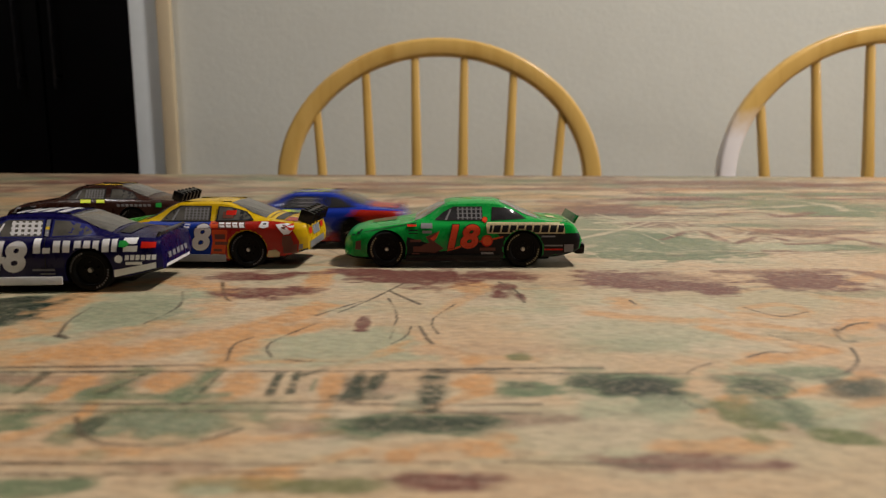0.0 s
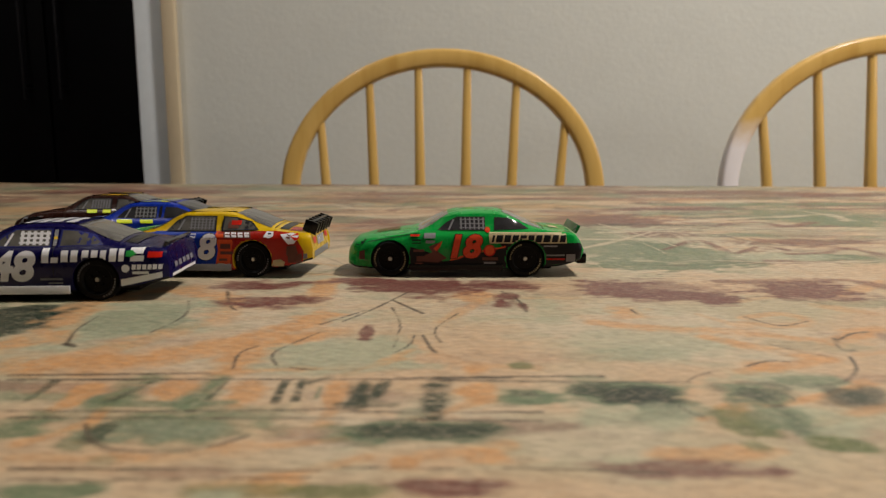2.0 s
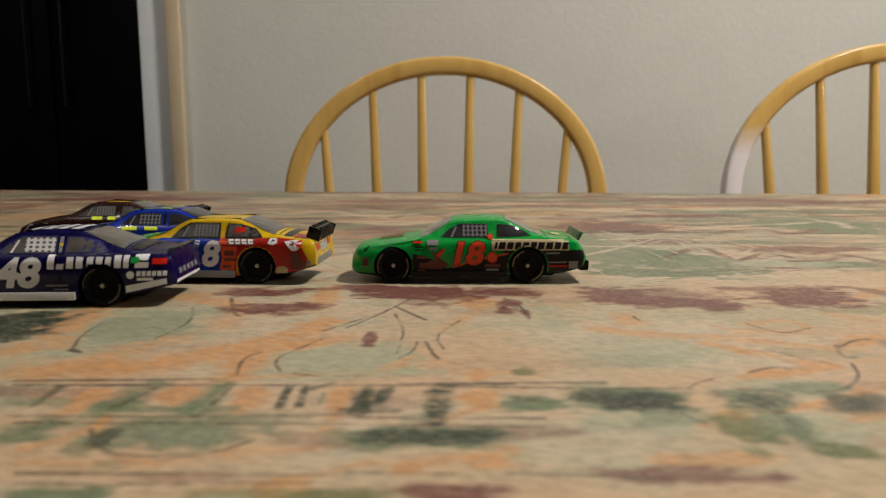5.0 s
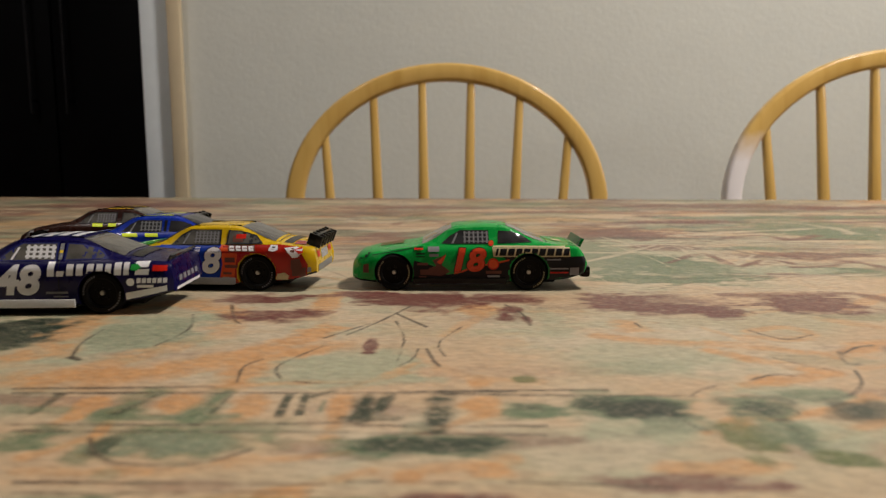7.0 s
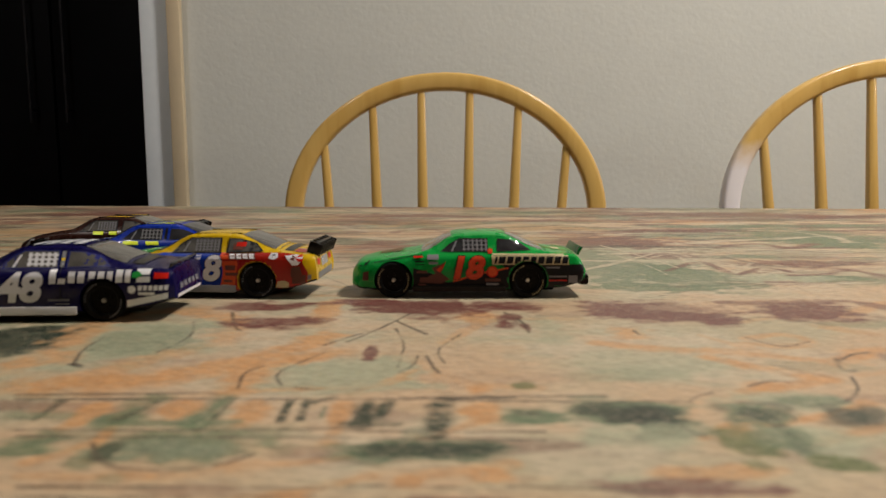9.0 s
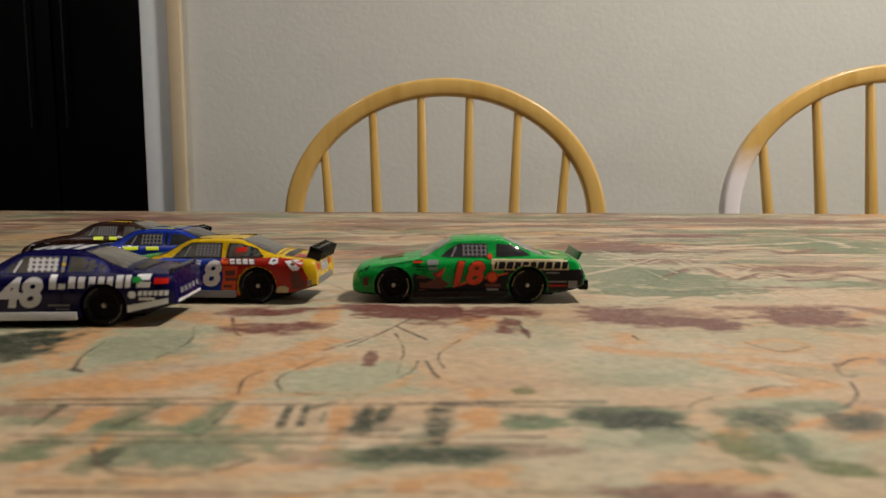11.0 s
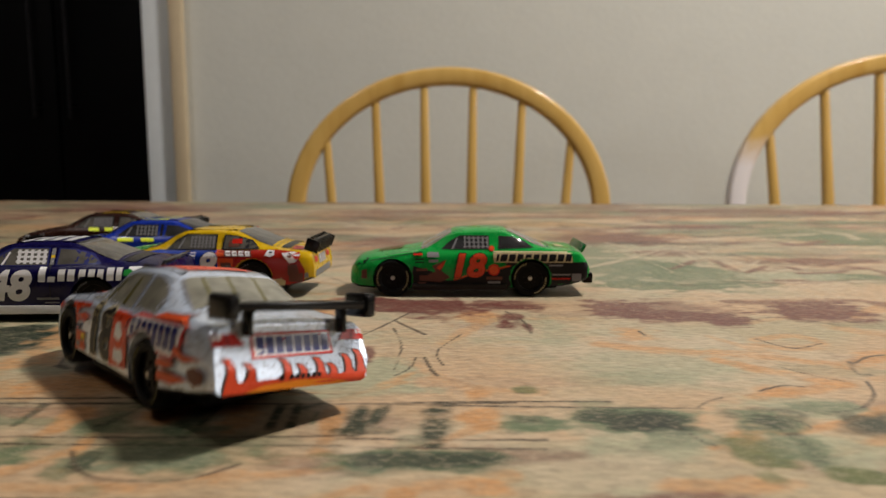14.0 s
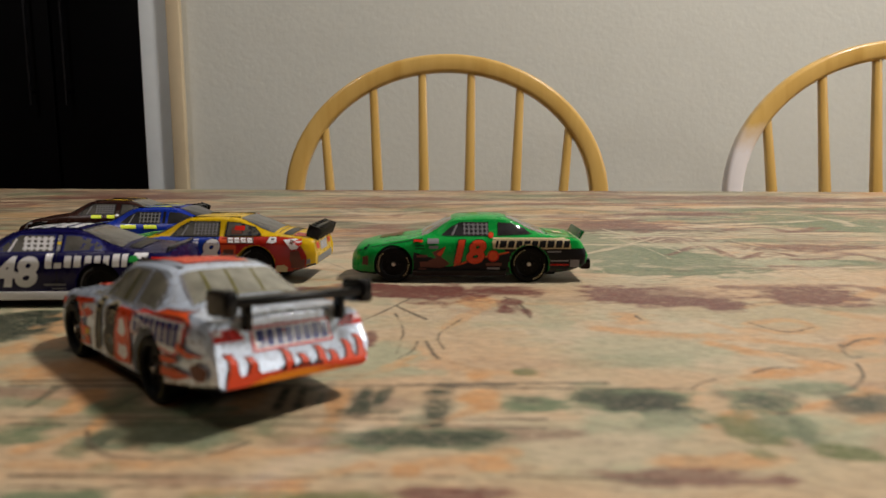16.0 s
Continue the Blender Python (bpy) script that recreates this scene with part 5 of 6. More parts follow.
def navy_car():
    c = Shell("toy_car_navy", "late", paint("navy_paint", (0.004, 0.003, 0.046), coat=0.25))
    c.skirt(PRINT_WHITE)
    c.glazing(GLASS_GREY, (5, 3, 0.85, PRINT_WHITE), PRINT_NAVY)
    c.seams(PRINT_BLACK)
    c.number("48", 35.4, 9.6, 11.0, PRINT_WHITE, None, wide=1.06)
    # the word on the flank as plain white blocks
    for x, w, z0, z1 in ((43.9, 1.9, 11.0, 15.0), (46.3, 2.0, 11.0, 12.5), (49.1, 1.9, 11.2, 14.4), (51.7, 1.9, 11.2, 14.4), (54.7, 1.8, 11.2, 14.4), (57.2, 1.8, 11.2, 14.4), (59.7, 1.6, 11.2, 14.4), (62.2, 1.9, 11.3, 14.8), (64.7, 1.5, 11.3, 14.8), (67.8, 3.7, 11.3, 12.9), (67.8, 3.7, 13.4, 15.0)):
        c.bar("name_block", x, x + w, z0, z1, PRINT_WHITE, 0.3)
    c.both("round_sticker", [(66.6 + 1.1 * math.cos(a), 9.3 + 1.1 * math.sin(a)) for a in np.linspace(0, 2 * math.pi, 15)[:-1]], PRINT_WHITE)
    for i in range(6):
        c.bar("tool_bar", 68.2 + i * 1.42, 69.3 + i * 1.42, 9.0, 10.4, PRINT_WHITE, 0.2)
    c.bar("tool_bar", 68.4, 72.8, 7.7, 8.5, PRINT_WHITE)
    for x0, x1, z0, z1 in ((43.5, 49.5, 6.2, 6.8), (45.5, 49.5, 5.2, 5.6)):
        c.bar("small_print", x0, x1, z0, z1, PRINT_GREY)
    c.both("leaf_sticker", [(66.8, 12.7), (68.4, 12.5), (69.6, 13.4), (68.6, 14.4), (67.0, 14.2)], PRINT_GREEN)
    c.both("tail_lamp", [(72.6, 12.3), (76.5, 12.3), (76.5, 13.8), (72.8, 14.0)], PRINT_RED, "red tail lamp decal")
    c.bar("pillar_sticker", 46.6, 47.6, 15.6, 19.8, PRINT_SILVER)
    c.bar("pillar_sticker", 46.6, 47.6, 17.3, 18.0, PRINT_YELLOW)
    for i in range(4):
        c.patch("roof_bar", [(35 + i * 4, -6), (37.4 + i * 4, -6), (37.4 + i * 4, 6), (35 + i * 4, 6)], PRINT_WHITE, ABOVE)
    for i in range(5):
        c.patch("rear_bar", [(-9 + i * 3.8, 8.6), (-6.6 + i * 3.8, 8.6), (-6.6 + i * 3.8, 10.2), (-9 + i * 3.8, 10.2)], PRINT_GREY, REAR)
    c.patch("rear_lip", [(-10.4, 6.3), (10.4, 6.3), (10.4, 7.2), (-10.4, 7.2)], PRINT_WHITE, REAR)
    c.rails()
    c.wheels(PRINT_GREY)
    c.base()
    c.spoiler(GLASS_DARK, 2.4)
    c.patch("deck_strip", [(65.4, -9.6), (68.4, -9.6), (68.4, 9.6), (65.4, 9.6)], BLACK, ABOVE, "black deck strip")
    return tagged(c.thing, "navy blue toy stock car, white race number 48, white skirt", "toy car", "toy cars on the table")


def yellow_car():
    c = Shell("toy_car_yellow", "late", paint("yellow_paint", (0.56, 0.36, 0.006)))
    red = paint("red_paint", (0.34, 0.014, 0.007))
    c.skirt(PRINT_GREY)
    c.both("flank_panel", [(44, 2.6), (66, 2.6), (74.6, 4.6), (75.2, 9), (72.0, 14.7), (66, 15.4), (58, 15.3), (47, 14.8)], red, "glossy red rear flank", step=0.0005)
    c.both("flank_fade", [(45, 2.6), (50.5, 2.6), (52, 12), (50.5, 15.3), (46, 15.3)], PRINT_ORANGE)
    c.both("door_panel", [(18, 2.6), (45.6, 2.6), (47.0, 9.0), (46.2, 15.3), (18, 15.0)], PRINT_BLUE, "blue door panel", step=0.0006)
    c.both("front_panel", [(3, 4), (18, 3), (18, 14.6), (8, 12.6), (4, 10)], paint("lime_paint", (0.05, 0.34, 0.03)))
    c.number("18", 39.8, 9.7, 11.2, PRINT_WHITE, PRINT_BLACK)
    c.bar("name_bar", 49.0, 58.0, 13.1, 15.2, PRINT_BROWN, -0.4)
    for i in range(4):
        c.bar("letter_bar", 49.5 + i * 2.15, 51.1 + i * 2.15, 13.4, 14.9, PRINT_WHITE, -0.4)
    for x0, x1, z0, z1 in ((47.8, 51.2, 9.6, 11.2), (47.8, 52.0, 7.8, 8.8), (47.2, 50, 5.6, 6.4), (70.0, 73.4, 5.2, 7.6)):
        c.bar("sticker", x0, x1, z0, z1, PRINT_BROWN)
    c.bar("sticker", 46.8, 49.0, 4.0, 4.8, PRINT_CREAM)
    for name, pts, m in (("pale_blot", [(64.6, 3.9), (68.4, 3.8), (69.0, 5.4), (67.6, 6.3), (65.2, 6.0)], PRINT_CREAM),
                         ("pale_blot", [(62.2, 13.6), (64.0, 13.2), (65.4, 13.8), (65.2, 15.2), (63.0, 15.3)], PRINT_WHITE),
                         ("dark_blot", [(63.4, 13.9), (64.4, 13.8), (64.6, 14.8), (63.6, 14.9)], PRINT_BLACK),
                         ("pale_blot", [(67.6, 14.4), (69.0, 12.6), (70.2, 11.2), (72.0, 11.4), (73.0, 12.6), (73.6, 14.2), (71.4, 14.8)], PRINT_WHITE),
                         ("dark_blot", [(69.4, 13.2), (70.8, 12.8), (71.0, 14.2), (69.8, 14.4)], PRINT_BROWN),
                         ("red_blot", [(70.8, 13.8), (73.2, 14.9), (73.8, 13.0), (72.4, 12.4)], PRINT_RED),
                         ("dark_blot", [(69.8, 10.6), (72.6, 11.0), (73.4, 8.4), (71.6, 6.4), (69.6, 7.6)], PRINT_BROWN),
                         ("dark_blot", [(72.6, 4.9), (74.4, 5.2), (74.6, 8.2), (73.0, 8.0)], PRINT_BROWN)):
        c.both(name, pts, m)
    c.glazing(GLASS_GREY, (7, 4, 0.45, PRINT_GREY), PRINT_BLACK)
    c.seams(PRINT_BLACK, False)
    c.bar("window_blot", 50.0, 53.5, 16.2, 18.2, PRINT_BROWN)
    c.bar("window_blot", 51.0, 54.2, 17.2, 18.6, PRINT_RED)
    c.patch("plate", [(-5.0, 10.0), (5.0, 10.0), (5.0, 13.0), (-5.0, 13.0)], PRINT_SILVER, REAR)
    c.patch("rear_band", [(-10.4, 6.3), (10.4, 6.3), (10.4, 8.6), (-10.4, 8.6)], PRINT_GREY, REAR)
    for s in (-1, 1):
        c.patch("tail_lamp", [(s * 6.8, 11.0), (s * 10.6, 11.0), (s * 10.6, 13.0), (s * 6.8, 13.0)], PRINT_RED, REAR)
    c.patch("deck_panel", [(66.5, -10), (69.5, -10), (69.5, 10), (66.5, 10)], BLACK, ABOVE)
    c.patch("deck_flank", [(70, -11), (74, -10.5), (74, -5), (70, -5)], red, ABOVE)
    c.patch("deck_flank", [(70, 5), (74, 5), (74, 10.5), (70, 11)], red, ABOVE)
    c.patch("hood_panel", [(4, -9), (22, -11), (22, 11), (4, 9)], bpy.data.materials["lime_paint"], ABOVE, "green bonnet")
    c.rails()
    c.wheels(PRINT_GREY)
    c.base()
    spoil = part("spoiler", box(bmesh.new(), -0.0005, 0.0005, -0.0112, 0.0112, 0, 0.0045, 0.0002), BLACK, c.thing, "black ribbed rear spoiler", pose(-0.0372, 0, 0.0142, 0, -20, 0))
    for i in range(6):
        part("rib", box(bmesh.new(), -0.0022, 0.0024, -0.0005, 0.0005, 0.0004, 0.0044, 0.0001), BLACK, spoil, "", pose(0, -0.0106 + i * 0.00424, 0))
    return tagged(c.thing, "yellow, red and blue toy stock car, white number 18", "toy car", "toy cars on the table")


def blue_car():
    c = Shell("toy_car_blue", "late", paint("blue_paint", (0.008, 0.03, 0.30)))
    red = bpy.data.materials["red_paint"]
    c.both("flank_panel", [(46, 2.8), (76.4, 4.6), (76.4, 14.4), (60, 15.0), (54, 9)], red, "glossy red rear flank", step=0.0006)
    c.patch("deck_panel", [(65, -9.5), (75, -9), (75, 9), (65, 9.5)], red, ABOVE)
    c.both("pale_flank", [(19.6, 3.0), (46, 3.0), (50, 7.0), (48, 10.4), (30, 9.0), (20, 9.6)], PRINT_SILVER, "silver lower flank")
    c.glazing(GLASS_DARK, (6, 3, 0.5, PRINT_GREY))
    c.bar("lime_bar", 31, 37, 13.6, 14.9, PRINT_NEON, -0.6)
    c.bar("lime_bar", 40, 45, 13.6, 14.9, PRINT_NEON, -0.6)
    c.bar("pillar_sticker", 46.5, 47.5, 15.6, 19.8, PRINT_BLACK)
    for y in (-6.5, 6.5):
        c.patch("roof_flash", [(33.5, y - 1.4), (40, y - 0.7), (48, y - 1.2), (48, y + 1.2), (40, y + 0.7), (33.5, y + 1.4)], PRINT_NEON, ABOVE)
    c.patch("roof_patch", [(44, -4), (50, -4), (50, 4), (44, 4)], PRINT_GREY, ABOVE)
    c.patch("rear_band", [(-10.4, 6.4), (10.4, 6.4), (10.4, 9), (-10.4, 9)], PRINT_NAVY, REAR)
    c.rails()
    c.wheels(PRINT_GREY)
    c.base()
    c.spoiler(red, 3.4)
    return tagged(c.thing, "royal blue toy stock car with lime flashes and red tail", "toy car", "toy cars on the table")


def dark_car():
    c = Shell("toy_car_dark", "late", paint("dark_brown_paint", (0.030, 0.011, 0.008)))
    c.glazing(GLASS_GREY, (7, 4, 0.45, PRINT_GREY), PRINT_BLACK)
    c.bar("lime_bar", 36, 40.5, 13.9, 15.3, PRINT_NEON, -0.5)
    c.bar("lime_bar", 43.0, 46.5, 13.9, 15.3, PRINT_NEON, -0.5)
    c.both("nose_patch", [(3, 6), (12, 5), (17, 12.6), (8, 12.0)], PRINT_GREY)
    for i in range(8):
        c.bar("letter_bar", 52 + i * 1.9, 53.3 + i * 1.9, 12.4, 13.5, PRINT_GREY, -0.2)
    c.both("leaf_sticker", [(68.6, 12.2), (71.0, 12.2), (71.0, 14.0), (68.6, 14.0)], PRINT_GREEN)
    for y in (-6.8, 6.8):
        c.patch("roof_flash", [(39, y - 1.0), (51, y - 1.0), (51, y + 1.0), (39, y + 1.0)], PRINT_YELLOW, ABOVE)
    c.rails()
    c.wheels(PRINT_GREY)
    c.base()
    spoil = part("spoiler", box(bmesh.new(), -0.0005, 0.0005, -0.0112, 0.0112, 0, 0.0045, 0.0002), BLACK, c.thing, "black ribbed rear spoiler", pose(-0.0372, 0, 0.0142, 0, -20, 0))
    for i in range(6):
        part("rib", box(bmesh.new(), -0.0022, 0.0024, -0.0005, 0.0005, 0.0004, 0.0044, 0.0001), BLACK, spoil, "", pose(0, -0.0106 + i * 0.00424, 0))
    return tagged(c.thing, "dark brown toy stock car with lime bars under window", "toy car", "toy cars on the table")


def white_car():
    c = Shell("toy_car_white", "winged", plate_paint("silver_white_paint", (0.70, 0.80, 0.95), (0.20, 0.22, 0.28)))
    c.glazing(GLASS_PALE, None, PRINT_SILVER, None, ([(25.4, 14.2), (43.8, 14.6), (44.6, 20.6), (38.0, 20.4), (32.0, 18.2)], [(45.6, 14.8), (54.2, 15.2), (54.6, 17.6), (52.8, 19.4), (50.0, 20.6), (46.8, 20.7)]))
    c.both("window_bar", [(31.6, 14.6), (32.4, 14.6), (35.6, 18.8), (35.0, 18.9)], PRINT_OLIVE)
    c.both("window_bar", [(39.2, 14.7), (40.6, 14.7), (41.6, 20.0), (40.8, 20.0)], PRINT_OLIVE)
    for i in range(7):
        c.both("pillar_mark", [(44.4 + i * 0.14, 15.4 + i * 0.75), (45.0 + i * 0.14, 15.5 + i * 0.75), (45.1 + i * 0.14, 15.9 + i * 0.75), (44.5 + i * 0.14, 15.8 + i * 0.75)], PRINT_GREY)
    c.patch("windscreen", [(24.5, -11.2), (34.0, -8.8), (34.0, 8.8), (24.5, 11.2)], GLASS_PALE, ABOVE, "pale windscreen")
    c.patch("rear_window", [(54.2, -8.9), (63.2, -10.9), (63.2, 10.9), (54.2, 8.9)], GLASS_PALE, ABOVE, "pale rear window")
    for y in (-4.2, 1.0, 5.6):
        c.patch("window_bar", [(54.6, y), (62.8, y + 1.6), (62.8, y + 2.2), (54.6, y + 0.5)], PRINT_OLIVE, ABOVE)
    c.both("door_seam", [(44.6, 4.4), (44.85, 4.4), (44.85, 14.2), (44.6, 14.2)], PRINT_GREY)
    # front flank: tangled flames and small stickers
    c.both("front_flame", [(7, 10.6), (20, 12.6), (28, 13.4), (28, 12.6), (23, 11.9), (22, 10.4), (25, 9.2), (22, 9.0), (21, 10.8), (10, 9.4)], PRINT_SCARLET, "red flame print")
    c.both("flame_tongue", [(22.0, 3.6), (27.5, 4.0), (27.0, 5.6), (24.6, 5.6), (27.8, 7.6), (23.6, 7.4), (22.4, 9.4)], PRINT_ORANGE)
    c.both("flame_tongue", [(22.6, 10.4), (26.0, 9.4), (28.8, 10.8), (26.2, 11.4)], PRINT_ORANGE)
    for i in range(4):
        c.bar("sticker", 22.6 + (i % 2) * 2.6, 24.6 + (i % 2) * 2.6, 4.2 + i * 1.8, 5.3 + i * 1.8, (PRINT_GREY, PRINT_YELLOW, PRINT_NAVY, PRINT_RED)[i])
    c.number("18", 34.8, 8.6, 13.2, PRINT_BLACK, PRINT_CREAM, shear=0.05, wide=1.0)
    c.both("door_blot", [(40.0, 3.8), (47.8, 4.6), (48.0, 8.4), (46.4, 12.0), (47.8, 14.2), (41.0, 14.0), (40.4, 9)], PRINT_SCARLET, "red rounded print", step=0.0006)
    for pts in ([(42.0, 9.4), (44.6, 8.6), (45.6, 10.2), (44.0, 12.2), (42.2, 11.8)], [(42.0, 5.4), (45.0, 4.8), (46.8, 6.0), (46.0, 7.8), (43.6, 7.2), (42.4, 7.6)]):
        c.both("door_blot_core", pts, PRINT_WHITE)
    c.both("door_blot_core", [(43.6, 7.8), (45.6, 7.6), (45.4, 9.0), (44.0, 9.2)], PRINT_ORANGE)
    # name panel over the rear arch, its word as plain slanted blocks
    c.both("name_panel", [(47.0, 10.4), (48.0, 14.0), (50.6, 14.9), (68.8, 15.7), (67.8, 11.0), (65.6, 9.6), (60.0, 9.9)], PRINT_RED, "red edged name panel", step=0.0006)
    c.both("name_field", [(47.6, 10.7), (48.5, 13.7), (50.8, 14.5), (68.1, 15.3), (67.2, 11.2), (65.2, 10.1), (60.0, 10.3)], PRINT_WHITE, step=0.0006)
    for i in range(8):
        x, z, h = 48.6 + i * 2.3, 10.9 + i * 0.02, 2.9 + i * 0.14
        c.both("letter_block", [(x, z), (x + 1.8, z), (x + 2.0, z + h), (x + 0.2, z + h)], PRINT_NAVY, step=0.0006)
    for edge, tint in ((0.22, PRINT_BROWN), (0.0, PRINT_ORANGE)):
        e = edge
        c.both("flame_stripe", [(55.4, 15.1 - e), (60, 15.5 - e), (66, 16.0 - e), (70.5, 15.2 - e), (66, 16.6 + e), (59, 16.1 + e)], tint)
        c.both("flame_stripe", [(66.4, 12.2 + e), (70, 11.2 + e), (75.2, 11.6), (70, 10.4 - e), (66.0, 11.0 - e)], tint, "orange flame stripe")
        c.both("flame_stripe", [(61.0, 8.2 - e), (64.4, 8.4 - e), (67.4, 9.4), (64.0, 9.4 + e), (61.0, 9.2 + e)], tint)
        c.both("flame_stripe", [(61.0, 6.0 - e), (66, 6.2 - e), (71.6, 7.8), (66, 7.7 + e), (61.2, 7.4 + e)], tint)
    c.both("emblem", [(71.0, 9.3), (73.4, 10.2), (76.0, 9.8), (75.6, 8.0), (73.4, 7.2), (71.6, 7.8)], PRINT_BROWN, "brown round emblem")
    for s in (-1, 1):
        c.patch("glass_edge", [(54.2, s * 8.9), (63.2, s * 10.9), (63.9, s * 11.4), (54.0, s * 9.4)], PRINT_GREY, ABOVE)
    c.patch("lid_seam", [(64.6, -11.4), (64.9, -11.4), (64.9, 11.4), (64.6, 11.4)], PRINT_GREY, ABOVE)
    # tail: name panel, lamps and a row of flames
    c.patch("name_panel", [(-7.5, 11.6), (8.0, 11.6), (7.8, 15.3), (-7.2, 15.3)], PRINT_RED, REAR)
    c.patch("name_field", [(-7.1, 11.95), (7.6, 11.95), (7.4, 14.95), (-6.8, 14.95)], PRINT_WHITE, REAR)
    for i in range(8):
        u = 7.0 - i * 1.75
        c.patch("letter_block", [(u, 12.2), (u - 1.4, 12.2), (u - 1.5, 14.7), (u - 0.1, 14.7)], PRINT_NAVY, REAR)
    for s in (-1, 1):
        c.patch("tail_lamp", [(s * 8.9, 13.6), (s * 14.1, 13.6), (s * 14.1, 15.3), (s * 10.2, 15.3)], PRINT_RED, REAR, "red tail lamp decal")
        # White corner of each lamp decal, a glint put into the print.
        c.patch("printed_glint", [(s * 12.6, 14.5), (s * 14.0, 14.5), (s * 14.0, 15.2), (s * 12.6, 15.2)], PRINT_WHITE, REAR)
        c.patch("lamp_line", [(s * 11.4, 13.7), (s * 11.6, 13.7), (s * 11.9, 15.2), (s * 11.7, 15.2)], PRINT_BLACK, REAR)
    c.both("tail_lamp", [(75.4, 13.8), (78, 13.8), (78, 15.2), (75.8, 15.0)], PRINT_RED)
    licks = ((11.6, 5.4), (8.2, 4.6), (1.8, 4.8), (-1.2, 3.8), (-4.6, 4.6), (-7.2, 3.5), (-10.4, 4.8), (-13.0, 5.4))
    for name, wide, tint, note in (("flame_edge", 0.22, PRINT_BROWN, ""), ("flame_band", 0.0, PRINT_SCARLET, "red flames along the bumper")):
        edge = [(-14.2, 6.7), (12.8, 6.7), (12.8, 7.2)]
        for x, h in licks:
            h += wide
            edge += [(x + 0.95 + wide, 8.5), (x + 0.60 + wide, 8.6 + (h - 2) * 0.35), (x + 0.75 + wide, 6.6 + h * 0.84), (x + 1.5 + wide, 6.6 + h),
                     (x + 0.2, 6.6 + h * 0.95), (x - 0.45 - wide, 6.6 + h * 0.75), (x - 0.60 - wide, 6.6 + h * 0.5), (x - 1.0 - wide, 8.4)]
        edge += [(-14.3, 8.0)]
        c.patch(name, edge, tint, REAR, note, step=0.0006)
    c.patch("flame_base", [(-11, 6.75), (9.4, 6.75), (6, 7.6), (0, 8.0), (-6, 7.7)], PRINT_AMBER, REAR)
    for i in range(6):
        c.patch("letter_bar", [(1.6 - i * 1.05, 8.25), (0.9 - i * 1.05, 8.25), (0.9 - i * 1.05, 8.95), (1.6 - i * 1.05, 8.95)], PRINT_BLACK, REAR)
    c.patch("small_disc", [(3.0 + 0.5 * math.cos(a), 8.6 + 0.45 * math.sin(a)) for a in np.linspace(0, 2 * math.pi, 11)[:-1]], PRINT_BLACK, REAR)
    c.patch("roof_panel", [(36, -6.4), (50, -6.4), (50, 6.4), (36, 6.4)], PRINT_SCARLET, ABOVE, "red roof panel")
    c.patch("hood_panel", [(8, -7), (21, -7), (21, 7), (8, 7)], PRINT_SCARLET, ABOVE, "red bonnet panel")
    for y in (-8.2, 8.2):
        part("roof_strip", box(bmesh.new(), -0.0135, 0.0035, y / 1000 - 0.0003, y / 1000 + 0.0003, 0.0212, 0.0221, 0.0001), BLACK, c.body)
    c.wheels(PRINT_OLIVE)
    c.base()
    # the shell sits askew on its axles
    tilt = pose(0, 0, 0.0002, 3.6, 0, 0)
    c.body.matrix_basis = tilt
    c.wing(tilt)
    return tagged(c.thing, "silver-white toy stock car with red flames and black wing", "toy car", "toy cars on the table")


TOP = 0.750
green = green_car()
green.matrix_basis = pose(0.0080, 0.2412, TOP, 0, 0, 180)
navy = navy_car()
navy.matrix_basis = pose(-0.1155, 0.2050, TOP, 0, 0, 182.5)
yellow = yellow_car()
yellow.matrix_basis = pose(-0.0800, 0.2412, TOP, 0, 0, 177)
blue = blue_car()
dark = dark_car()
dark.matrix_basis = pose(-0.1500, 0.3160, TOP, 0, 0, 179)
white = white_car()


def axes(x, y, z, fwd, up):
    """A pose from a centre of the car and the ways its nose and roof point."""
    f = Vector(fwd).normalized()
    u = (Vector(up) - Vector(up).dot(f) * f).normalized()
    s = u.cross(f)
    m = Matrix((f, s, u)).transposed().to_4x4()
    m.translation = Vector((x, y, z)) - u * 0.010
    return m


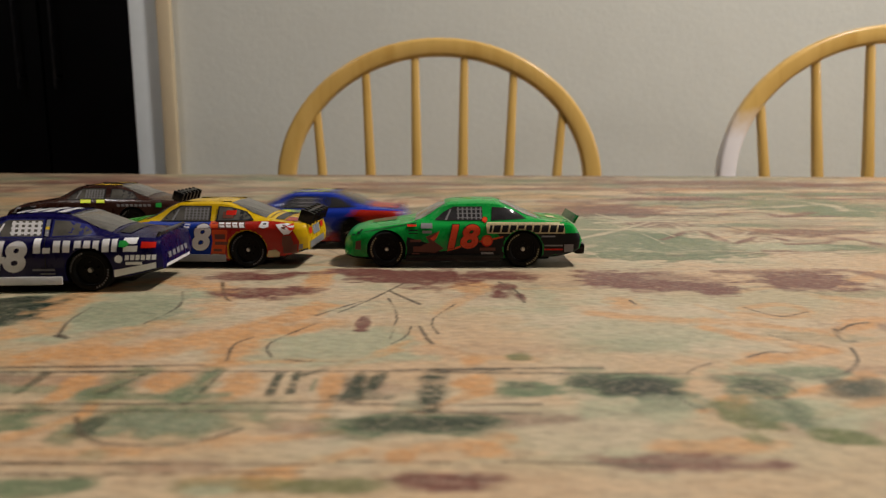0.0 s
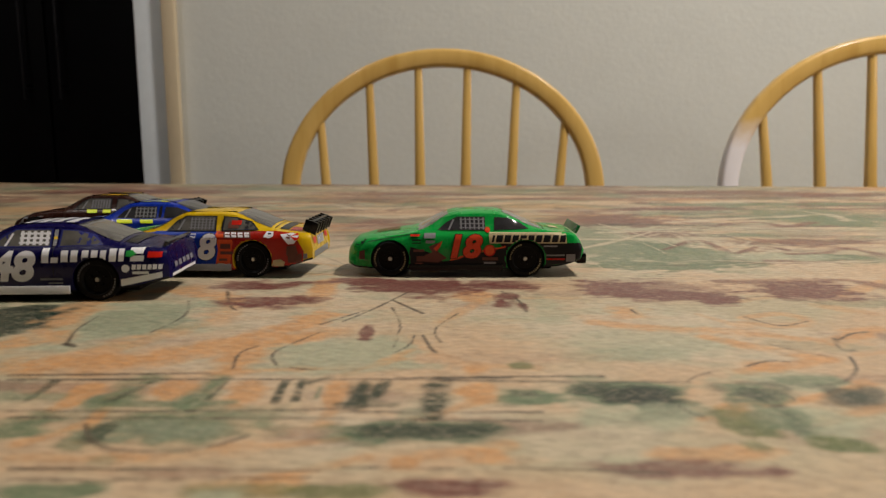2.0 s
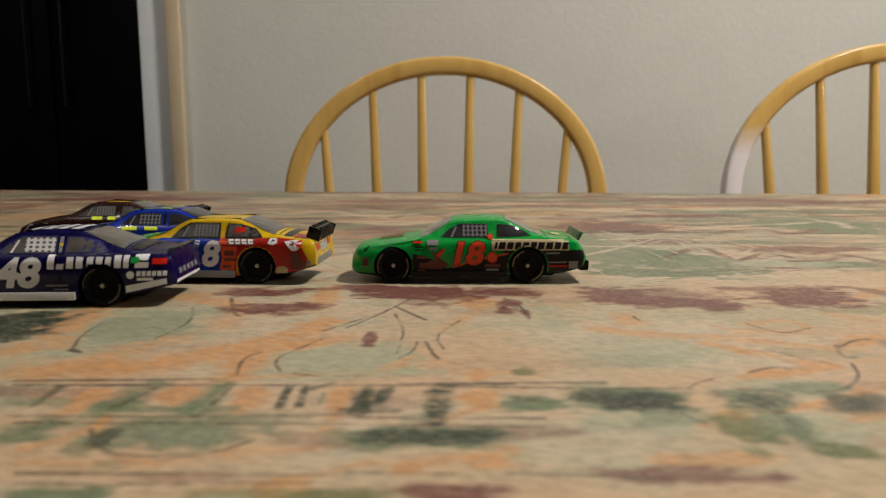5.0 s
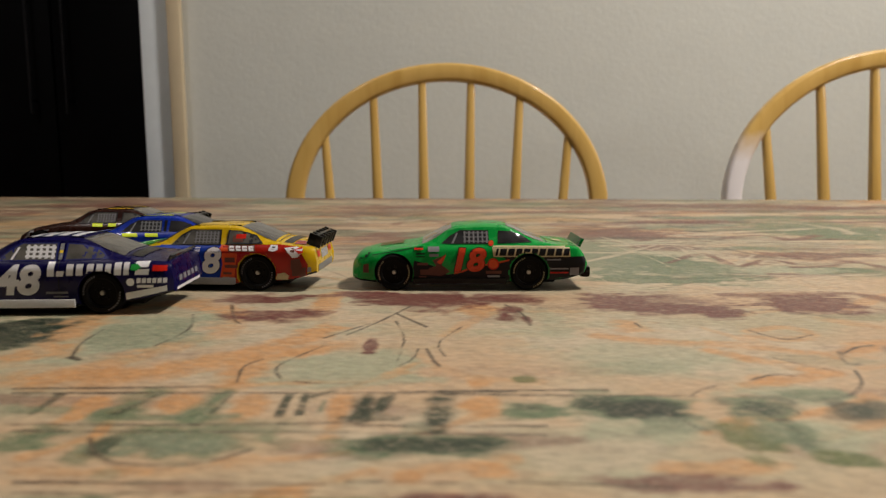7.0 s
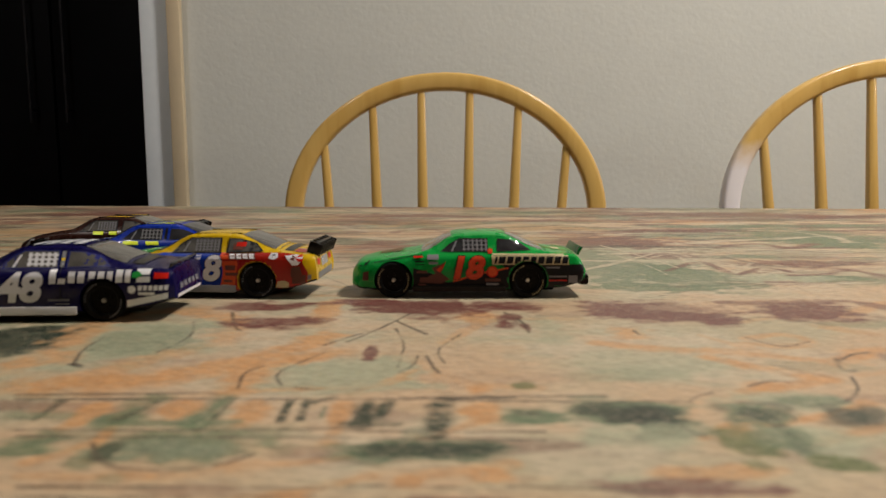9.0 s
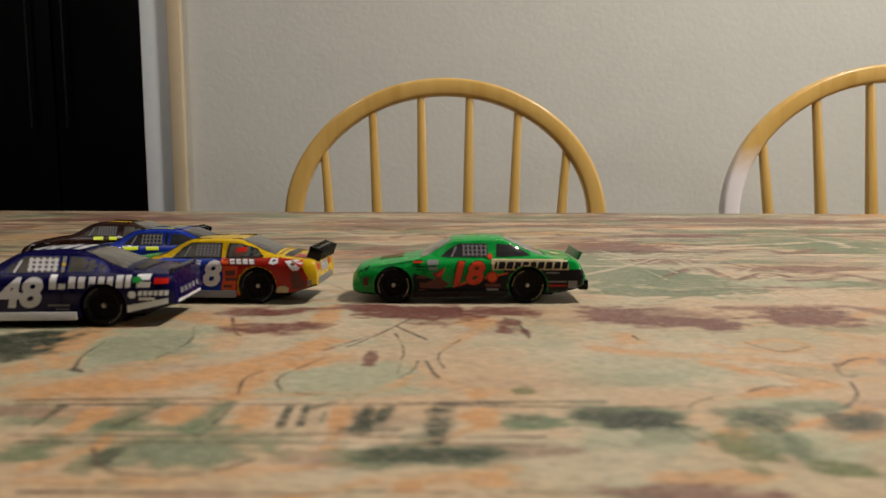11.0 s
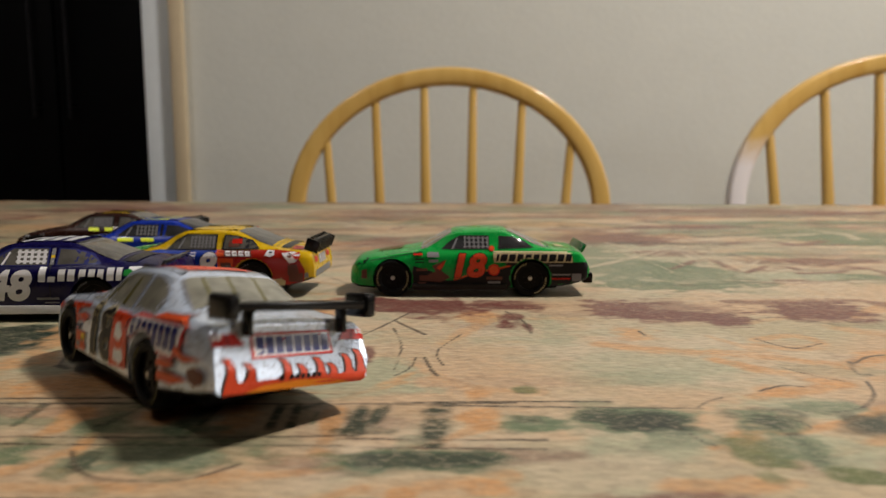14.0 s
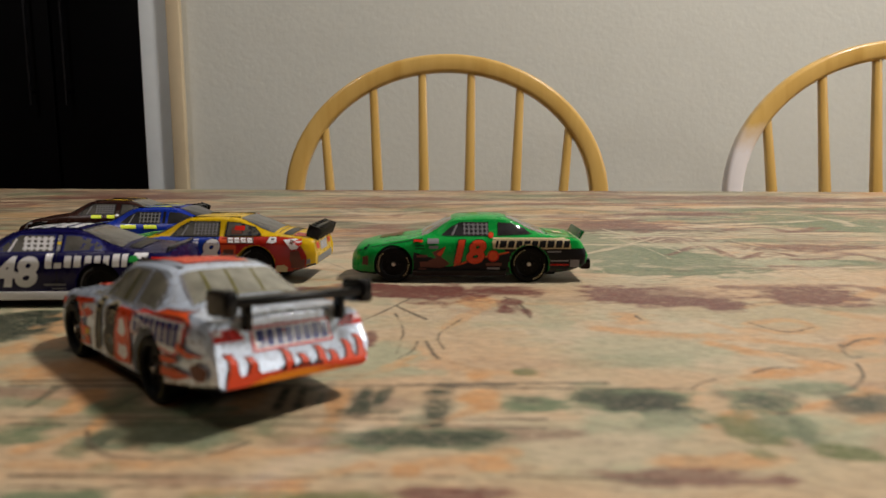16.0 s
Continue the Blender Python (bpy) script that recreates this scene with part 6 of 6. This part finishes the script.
def motions():
    # the phone hunts for focus: the toy cars, then the chairs, the landed car, the chairs again
    walk(focus, [(t, pose(0, d, 0.77)) for t, d in (
        (0.0, 0.235), (3.0, 0.25), (4.0, 0.29), (6.5, 0.24), (7.0, 0.25), (8.0, 0.32), (9.0, 0.38), (11.5, 0.38), (13.0, 0.40),
        (13.4, 0.23), (14.0, 0.165), (14.5, 0.140), (15.0, 0.140), (15.5, 0.165), (15.8, 0.26), (16.0, 0.36))])
    rest = pose(-0.1150, 0.2790, TOP, 0, 0, 179)
    walk(blue, [
        (0.0, pose(-0.0518, 0.2790, TOP, 0, 0, 179)),
        (0.034, pose(-0.0568, 0.2790, TOP, 0, 0, 179)),
        (0.1, pose(-0.066, 0.2790, TOP, 0, 0, 179)),
        (0.2, pose(-0.079, 0.2790, TOP, 0, 0, 179)),
        (0.3, pose(-0.085, 0.2790, TOP, 0, 0, 179)),
        (0.5, pose(-0.108, 0.2790, TOP, 0, 0, 179)),
        (0.8, rest), (1.0, rest), (16.0, rest)])
    start = pose(0.62, 0.20, TOP, 0, 0, 180)
    settled = pose(-0.0513, 0.1381, TOP, 0, 0, 135.5)
    walk(white, [
        (0.0, start), (11.4, start),
        (11.6, axes(0.230, 0.185, 0.770, (-1, 0, -0.05), (-0.05, 0.8, 0.6))),
        (11.7, axes(0.101, 0.172, 0.774, (-0.98, 0, -0.15), (-0.1, 0.95, 0.2))),
        (11.8, axes(0.081, 0.165, 0.784, (-0.96, 0, -0.26), (-0.1, 0.95, 0.25))),
        (11.9, axes(0.079, 0.166, 0.785, (-0.96, 0, -0.27), (-0.15, 0.9, 0.35))),
        (12.0, axes(0.0625, 0.172, 0.7885, (-0.95, 0.06, -0.30), (-0.22, 0.68, 0.68))),
        (12.1, axes(0.0393, 0.167, 0.782, (-0.86, 0.36, -0.36), (-0.40, -0.45, 0.75))),
        (12.2, axes(0.0240, 0.164, 0.781, (-0.80, 0.54, -0.24), (-0.5, -0.68, 0.48))),
        (12.3, axes(0.0225, 0.164, 0.779, (-0.80, 0.56, -0.20), (-0.48, -0.74, 0.40))),
        (12.4, axes(0.0129, 0.170, 0.770, (-0.826, 0.562, 0.031), (-0.40, -0.88, -0.15))),
        (12.5, axes(0.0000, 0.160, 0.7685, (-0.61, 0.71, -0.34), (0.04, -0.58, -0.81))),
        (12.6, axes(-0.0130, 0.160, 0.7700, (-0.58, 0.81, 0.08), (0.56, 0.46, -0.69))),
        (12.7, axes(-0.0145, 0.160, 0.7690, (-0.58, 0.81, 0.06), (0.60, 0.48, -0.62))),
        (12.8, axes(-0.0178, 0.1582, 0.7673, (-0.60, 0.80, -0.04), (0.80, 0.58, -0.16))),
        (13.0, axes(-0.0289, 0.1499, 0.7684, (-0.59, 0.807, 0.022), (0.749, 0.537, 0.388))),
        (13.2, axes(-0.0344, 0.1474, 0.7682, (-0.66, 0.75, 0.0), (0.62, 0.55, 0.55))),
        (13.5, axes(-0.0358, 0.1454, 0.7683, (-0.683, 0.730, -0.01), (0.568, 0.554, 0.609))),
        (13.6, axes(-0.0377, 0.1449, 0.7679, (-0.70, 0.71, 0.0), (0.53, 0.53, 0.66))),
        (13.7, axes(-0.0404, 0.1443, 0.7673, (-0.71, 0.70, 0.01), (0.432, 0.445, 0.784))),
        (13.8, axes(-0.0447, 0.1412, 0.7649, (-0.71, 0.70, 0.0), (0.27, 0.28, 0.92))),
        (13.9, axes(-0.0487, 0.1402, 0.7628, (-0.71, 0.70, 0.0), (0.15, 0.15, 0.97))),
        (14.0, axes(-0.0507, 0.1394, 0.7608, (-0.713, 0.70, 0), (0.05, 0.05, 1))),
        (14.2, settled), (14.5, settled), (16.0, settled)])


motions()
